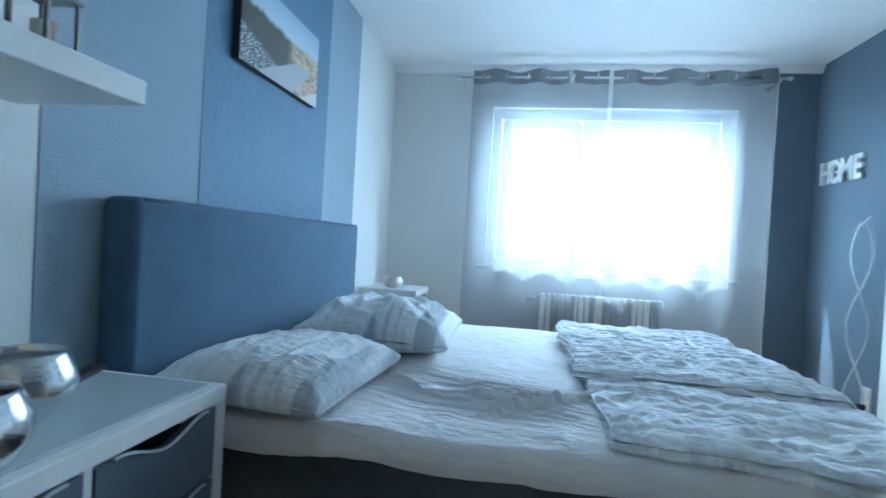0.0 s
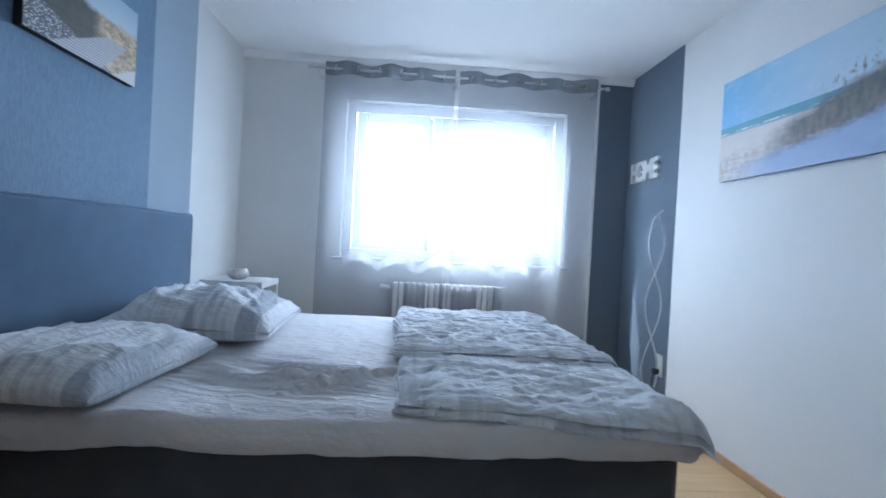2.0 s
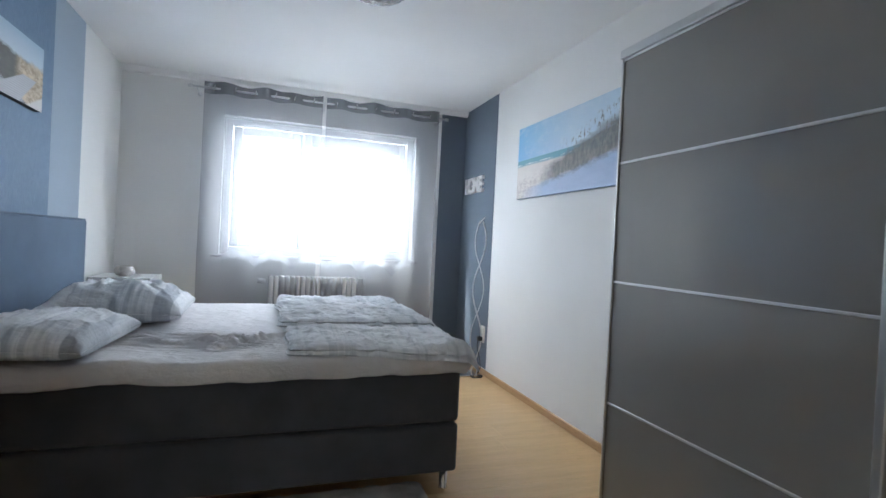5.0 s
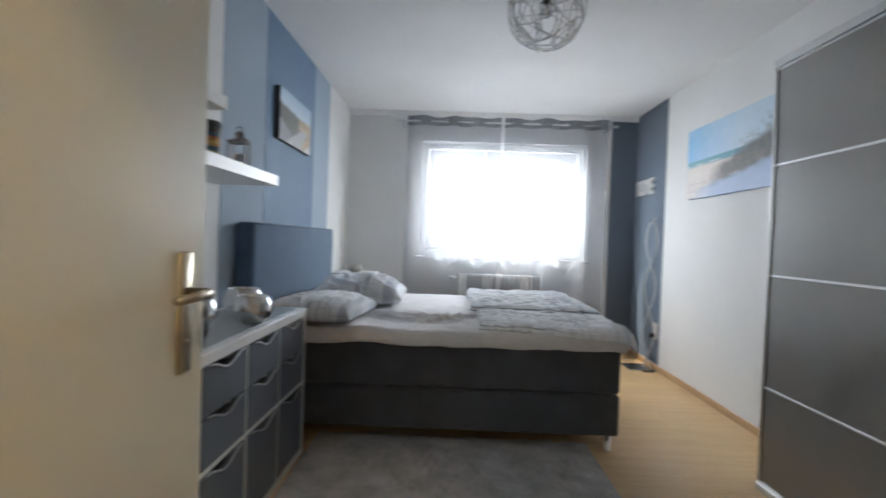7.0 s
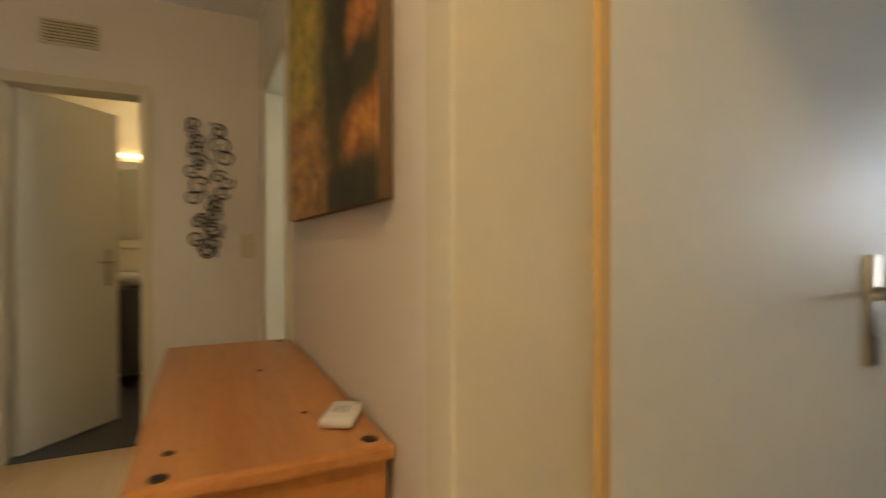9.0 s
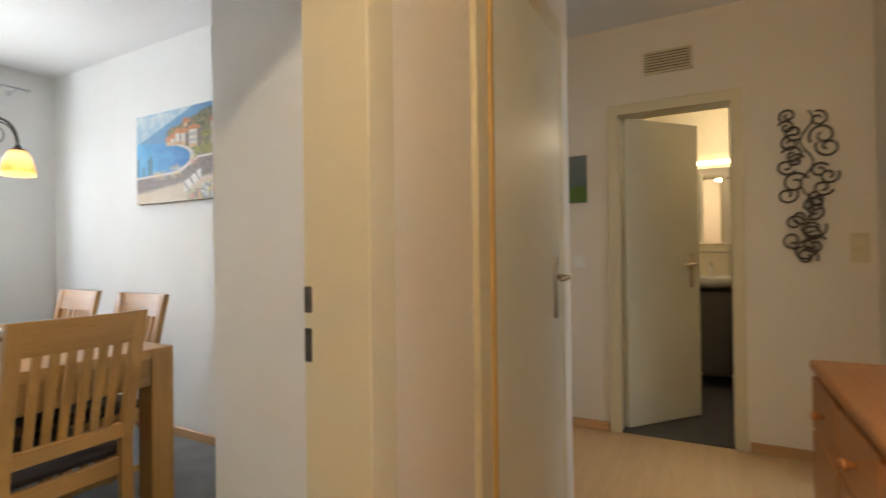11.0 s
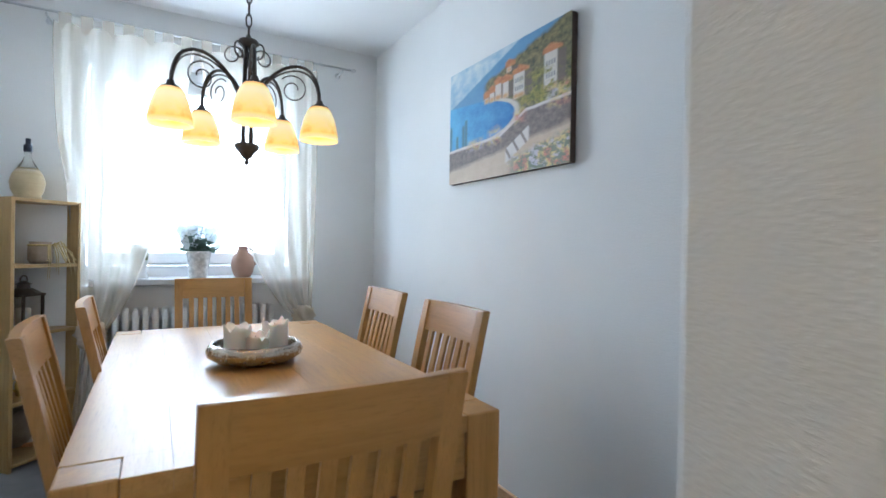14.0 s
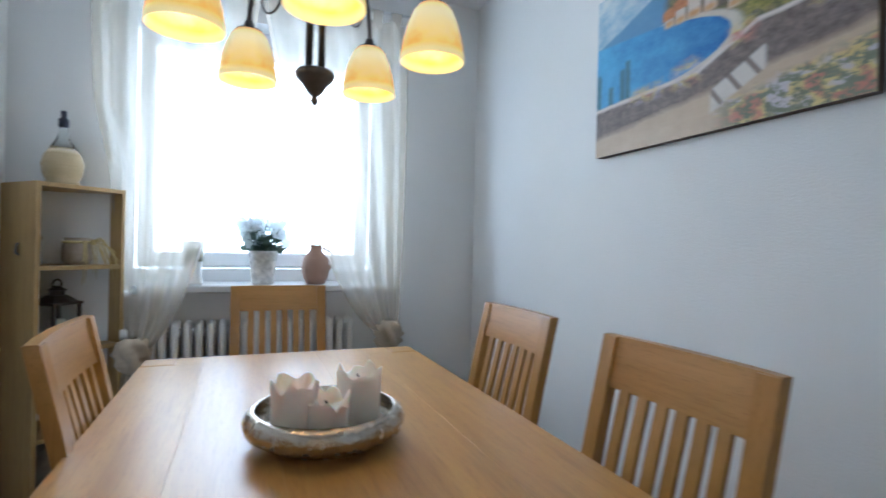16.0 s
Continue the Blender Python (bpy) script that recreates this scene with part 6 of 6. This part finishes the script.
demi = thing("wicker_bottle", "glass demijohn in a pale wicker basket", "bottle", on_case(0.015, -0.135, CH))
bm = bmesh.new()
lathe(bm, [(0, 0.0), (0.058, 0.0), (0.062, 0.015), (0.056, 0.02), (0.070, 0.05), (0.076, 0.09), (0.066, 0.13), (0.05, 0.155), (0.046, 0.15), (0, 0.02)], 28)
part("basket", bm, WICKER, demi, "pale woven basket", True)
bm = bmesh.new()
lathe(bm, [(0.058, 0.135), (0.045, 0.165), (0.026, 0.195), (0.016, 0.225), (0.015, 0.262), (0.018, 0.265), (0.018, 0.272), (0.012, 0.272)], 24)
part("neck", bm, glass("pale_bottle_glass", (0.92, 0.95, 0.94), 0.05), demi, "clear glass neck", True)
bm = bmesh.new()
lathe(bm, [(0.0, 0.250), (0.019, 0.252), (0.019, 0.285), (0.011, 0.288), (0.011, 0.318), (0, 0.32)], 18)
part("stopper", bm, surface("navy_cap", (0.02, 0.025, 0.05), 0.4), demi, "dark blue capsule and cork", True)
mug = thing("lidded_stein", "small dark beer stein with a pewter lid", "mug", on_case(0.125, -0.12, 1.0175))
bm = bmesh.new()
lathe(bm, [(0, 0), (0.032, 0), (0.033, 0.01), (0.028, 0.02), (0.028, 0.10), (0.030, 0.105), (0, 0.106)], 20)
tube(bm, [(0.028, 0, 0.09), (0.055, 0, 0.085), (0.058, 0, 0.05), (0.03, 0, 0.03)], 0.005, 8)
part("body", bm, surface("grey_stoneware", (0.14, 0.14, 0.15), 0.4, 0, 0.5, 60.0), mug, "", True)
bm = bmesh.new()
lathe(bm, [(0, 0.1065), (0.031, 0.107), (0.026, 0.125), (0.008, 0.135), (0.008, 0.150), (0.004, 0.156), (0, 0.157)], 18)
part("lid", bm, HAMMERED, mug, "pewter lid", True)
pot = thing("ribboned_jar", "clay jar tied with a straw ribbon", "jar", on_case(-0.03, -0.10, 1.0175))
bm = bmesh.new()
lathe(bm, [(0, 0), (0.045, 0), (0.055, 0.02), (0.055, 0.085), (0.046, 0.10), (0.050, 0.115), (0, 0.115)], 24)
part("jar", bm, surface("pale_clay", (0.34, 0.28, 0.22), 0.6, 0, 0.3, 30.0), pot, "", True)
rnd = random.Random(8)
for k in range(14):
    bm = bmesh.new()
    a = rnd.uniform(-0.9, 0.9)
    tube(bm, [(-0.02, 0.055, 0.095), (-0.02 + 0.05 * a, 0.085, 0.10 + rnd.uniform(-0.02, 0.02)), (-0.03 + 0.08 * a, 0.105, 0.04 + rnd.uniform(-0.03, 0.02)), (-0.03 + 0.10 * a, 0.112, -0.03 + rnd.uniform(-0.06, 0.05))], [0.003, 0.003, 0.0025, 0.001], 5)
    part("straw", bm, STRAW, pot, "straw ribbon")
bm = bmesh.new()
tube(bm, [(0.052 * math.cos(a), 0.052 * math.sin(a), 0.097) for a in (i * math.tau / 20 for i in range(20))], 0.006, 6, True)
part("band", bm, STRAW, pot)
lantern("lantern", "black iron lantern with a candle on the bookcase", on_case(0.03, -0.13, 0.6725, 12), 0.125, 0.27, IRON, True, True)
can = thing("watering_can", "small yellow enamel watering can", "watering can", on_case(0.02, -0.12, 0.3375))
bm = bmesh.new()
lathe(bm, [(0, 0), (0.042, 0), (0.045, 0.06), (0.03, 0.085), (0.028, 0.085), (0, 0.02)], 20)
part("body", bm, YELLOW, can, "", True)
bm = bmesh.new()
tube(bm, [(-0.035, 0, 0.02), (-0.07, 0, 0.06), (-0.10, 0, 0.10)], [0.010, 0.007, 0.006], 10)
tube(bm, [(0.03, 0, 0.08), (0.06, 0, 0.085), (0.07, 0, 0.05), (0.045, 0, 0.02)], 0.004, 8)
part("spout", bm, YELLOW, can, "spout and handle", True)
for k, (y, r) in enumerate(((-0.20, 0.115), (-0.16, 0.105))):
    pl = thing("leaning_plate", "grey plate leaning at the bottom of the bookcase", "plate", on_case(0.0, y, 0.0375 + r) @ pose(0, 0, 0, 78, 0, 0), "plates in the bookcase")
    bm = bmesh.new()
    lathe(bm, [(0, 0), (r * 0.6, 0), (r, 0.014), (r, 0.018), (r * 0.6, 0.005), (0, 0.005)], 36)
    part("plate", bm, surface("grey_pottery", (0.30, 0.30, 0.29), 0.3, 0, 0.2, 20.0), pl, "", True)

# window sill of the dining room
vase = thing("painted_vase", "white vase with a green and brown painted band", "vase", pose(-0.03, -6.50, 0.931))
bm = bmesh.new()
lathe(bm, [(0, 0), (0.045, 0), (0.046, 0.012), (0.036, 0.03), (0.040, 0.10), (0.050, 0.20), (0.046, 0.20), (0.036, 0.10), (0, 0.04)], 24)
part("body", bm, CERAMIC, vase, "", True)
bm = bmesh.new()
lathe(bm, [(0.0412, 0.105), (0.0475, 0.165), (0.0485, 0.165), (0.0425, 0.105)], 24)
part("painted_band", bm, surface("olive_band", (0.22, 0.20, 0.09), 0.4, 0, 0.5, 60.0), vase, "olive painted band", True)
plant = thing("flower_pot", "white patterned pot with pale blue flowers", "potted plant", pose(-0.335, -6.50, 0.931))
bm = bmesh.new()
lathe(bm, [(0, 0), (0.048, 0), (0.050, 0.01), (0.066, 0.145), (0.070, 0.15), (0.070, 0.16), (0.060, 0.158), (0.055, 0.13), (0, 0.13)], 26)
part("pot", bm, surface("patterned_ceramic", (0.76, 0.75, 0.72), 0.25, 0, 0.35, 45.0), plant, "white pot with a faint pattern", True)
rnd = random.Random(21)
for k in range(62):
    a, r = rnd.uniform(0, 6.28), 0.125 * math.sqrt(rnd.random())
    h = 0.19 + 0.125 * rnd.random() * (1 - 4 * r * r)
    bm = bmesh.new()
    tip = Vector((r * math.cos(a), r * math.sin(a), h))
    tube(bm, [(0.02 * math.cos(a), 0.02 * math.sin(a), 0.13), (0.6 * tip.x, 0.6 * tip.y, 0.13 + 0.6 * (h - 0.13)), tip], 0.0016, 5)
    part("stem", bm, LEAF, plant)
    bm = bmesh.new()
    face = Vector((rnd.uniform(-1, 1), rnd.uniform(-1, 1), rnd.uniform(-0.3, 1))).normalized()
    e1 = face.orthogonal().normalized()
    e2 = face.cross(e1)
    for q in range(6):
        b = q * math.tau / 6 + a
        d = e1 * math.cos(b) + e2 * math.sin(b)
        w = (e2 * math.cos(b) - e1 * math.sin(b)) * 0.015
        p = [tip, tip + d * 0.018 + w, tip + d * 0.033, tip + d * 0.018 - w]
        bm.faces.new([bm.verts.new(v) for v in p])
    part("flower", bm, PETAL, plant, "pale blue flower")
    for q in range(2):
        bm = bmesh.new()
        base = Vector((0.6 * tip.x, 0.6 * tip.y, 0.14 + rnd.uniform(0.1, 0.6) * (h - 0.13)))
        b = rnd.uniform(0, 6.28)
        d = Vector((math.cos(b), math.sin(b), rnd.uniform(-0.1, 0.6)))
        w = d.cross(Vector((rnd.uniform(-1, 1), rnd.uniform(-1, 1), rnd.uniform(-1, 1)))).normalized() * 0.015
        p = [base, base + d * 0.025 + w, base + d * 0.055, base + d * 0.025 - w]
        bm.faces.new([bm.verts.new(v) for v in p])
        part("leaf", bm, LEAF, plant)
jug = thing("clay_jug", "reddish clay jug on the window sill", "jug", pose(-0.585, -6.50, 0.931))
bm = bmesh.new()
lathe(bm, [(0, 0), (0.045, 0), (0.060, 0.03), (0.070, 0.075), (0.062, 0.125), (0.035, 0.160), (0.030, 0.185), (0.036, 0.195), (0.030, 0.193), (0.025, 0.16), (0, 0.05)], 28)
tube(bm, [(-0.033, 0, 0.18), (-0.075, 0, 0.16), (-0.085, 0, 0.11), (-0.064, 0, 0.07)], 0.008, 8)
part("body", bm, CLAY, jug, "", True)
radiator("ribbed_radiator", "white ribbed radiator under the dining room window", pose(0.13, DS + 0.085, 0, 0, 0, 180), 19, 0.049, 0.76, 0.11)

# tied-back curtains on a slim rod
rod("curtain_rod", "slim grey curtain rod over the dining room window", -1.26, 0.62, -6.47, 2.345, DS, (-1.20, 0.40), SILVER, 0.007)


def tied_curtain(outer, inner, knot, label):
    """A tab-top voile panel gathered to a knot at one side of the window."""
    ob = thing("tied_curtain", label, "curtain", pose(0, -6.47, 0), "voile curtains tied to the sides")
    kx, kz = knot
    top = 2.29

    def f(u, v):
        # v: 1 at the top, 0 at the knot
        k = v ** 0.55
        a = outer + (kx + 0.05 * (1 if outer > inner else -1) - outer) * (1 - v) ** 1.6
        b = kx + (inner - kx) * v ** 0.5
        x = a + (b - a) * u ** 1.5
        gather = 0.010 + 0.016 * k
        y = gather * math.sin(u * 30 + 0.8 * math.sin(v * 2)) + 0.012 * noise.noise((u * 3, v * 1.2, outer)) + 0.115 * (1 - v) ** 0.6
        z = kz + (top - kz) * v
        back = min(1.0, max(0.0, (x - 0.15) / 0.12)) * min(1.0, max(0.0, (1.7 - z) / 0.25))
        return (x, y * (1 - back) - 0.092 * back, z)

    bm = bmesh.new()
    sheet(bm, 110, 60, f)
    part("drop", bm, ECRU, ob, "ecru voile drop", True)
    bm = bmesh.new()
    sheet(bm, 2, 60, lambda u, v: tuple(Vector(f(0.985 + 0.015 * u, v)) + Vector((0, 0.003, 0))))
    part("hem", bm, ECRUHEM, ob, "denser sewn hem", True)
    bm = bmesh.new()
    sheet(bm, 40, 16, lambda u, v: (kx + (u - 0.5) * (0.05 + 0.13 * (1 - v) ** 0.7), 0.105 + 0.018 * math.sin(u * 26) , kz - 0.50 + 0.50 * v))
    part("tail", bm, ECRU, ob, "gathered voile tail", True)
    bm = bmesh.new()
    lathe(bm, [(0.02, -0.075), (0.05, -0.06), (0.064, -0.03), (0.055, -0.012), (0.068, 0.01), (0.060, 0.032), (0.066, 0.05), (0.035, 0.072), (0.02, 0.075)], 40, (kx, 0.11, kz))
    for v in bm.verts:
        a = math.atan2(v.co.y - 0.11, v.co.x - kx)
        q = 1 + 0.22 * math.sin(5 * a + 60 * (v.co.z - kz)) + 0.15 * noise.noise((v.co.x * 30, v.co.y * 30, v.co.z * 40))
        v.co.x, v.co.y = kx + (v.co.x - kx) * q, 0.11 + (v.co.y - 0.11) * q
    part("tie", bm, cloth("ecru_ribbon", (0.55, 0.47, 0.36), 300.0, 0.15), ob, "knotted ecru tie", True)
    for q in range(7):
        x = outer + (inner - outer) * (q + 0.5) / 7
        bm = bmesh.new()
        sheet(bm, 3, 14, lambda u, v: (x - 0.028 + 0.056 * u, 0.0105 * math.sin(v * math.pi * 2 - math.pi / 2), top - 0.035 + 0.092 * (0.5 - 0.5 * math.cos(v * math.tau))))
        part("tab", bm, ECRU, ob, "voile hanging loop")


tied_curtain(0.37, -0.30, (0.175, 0.64), "ecru voile tab curtain tied back beside the bookcase")
tied_curtain(-1.02, -0.31, (-0.93, 0.68), "ecru voile tab curtain tied back at the window's side")

# ---- floor boards, last ----
def boards(x0, x1, y0, y1, along, width, length):
    """Laminate boards along x or y as separate pieces of the floor, in shifted rows."""
    rnd = random.Random(2)
    n = int(math.ceil(((y1 - y0) if along == "x" else (x1 - x0)) / width))
    cache = {}
    for r in range(n):
        a = -rnd.uniform(0, length)
        lo, hi = (x0, x1) if along == "x" else (y0, y1)
        b0 = (y0 if along == "x" else x0) + r * width
        b1 = min(b0 + width, y1 if along == "x" else x1)
        while lo + a < hi:
            s, e = max(lo, lo + a), min(hi, lo + a + length)
            a += length
            if e - s < 0.01:
                continue
            key = (round(e - s, 4), round(b1 - b0, 4))
            if key not in cache:
                bm = bmesh.new()
                box(bm, 0.0004, key[0] - 0.0004, 0.0004, key[1] - 0.0004, -0.012, 0.0, 0.0009)
                cache[key] = mesh_of("board", bm, LAMINATE)
            ob = new("board", cache[key])
            ob.parent = floor
            ob.matrix_basis = pose(s, b0, 0) if along == "x" else pose(b1, s, 0, 0, 0, 90)


boards(-0.70, 2.40, SY, NY, "x", 0.193, 1.286)
boards(-0.05, 0.76, HN, SY, "x", 0.21, 0.81)
boards(-2.90, WX - 0.15, SY, 0.40, "x", 0.193, 1.286)
boards(HW, 1.75, HS - 0.08, HN, "x", 0.193, 1.286)
boards(HW, -1.70, -3.20, HS - 0.08, "x", 0.193, 1.286)
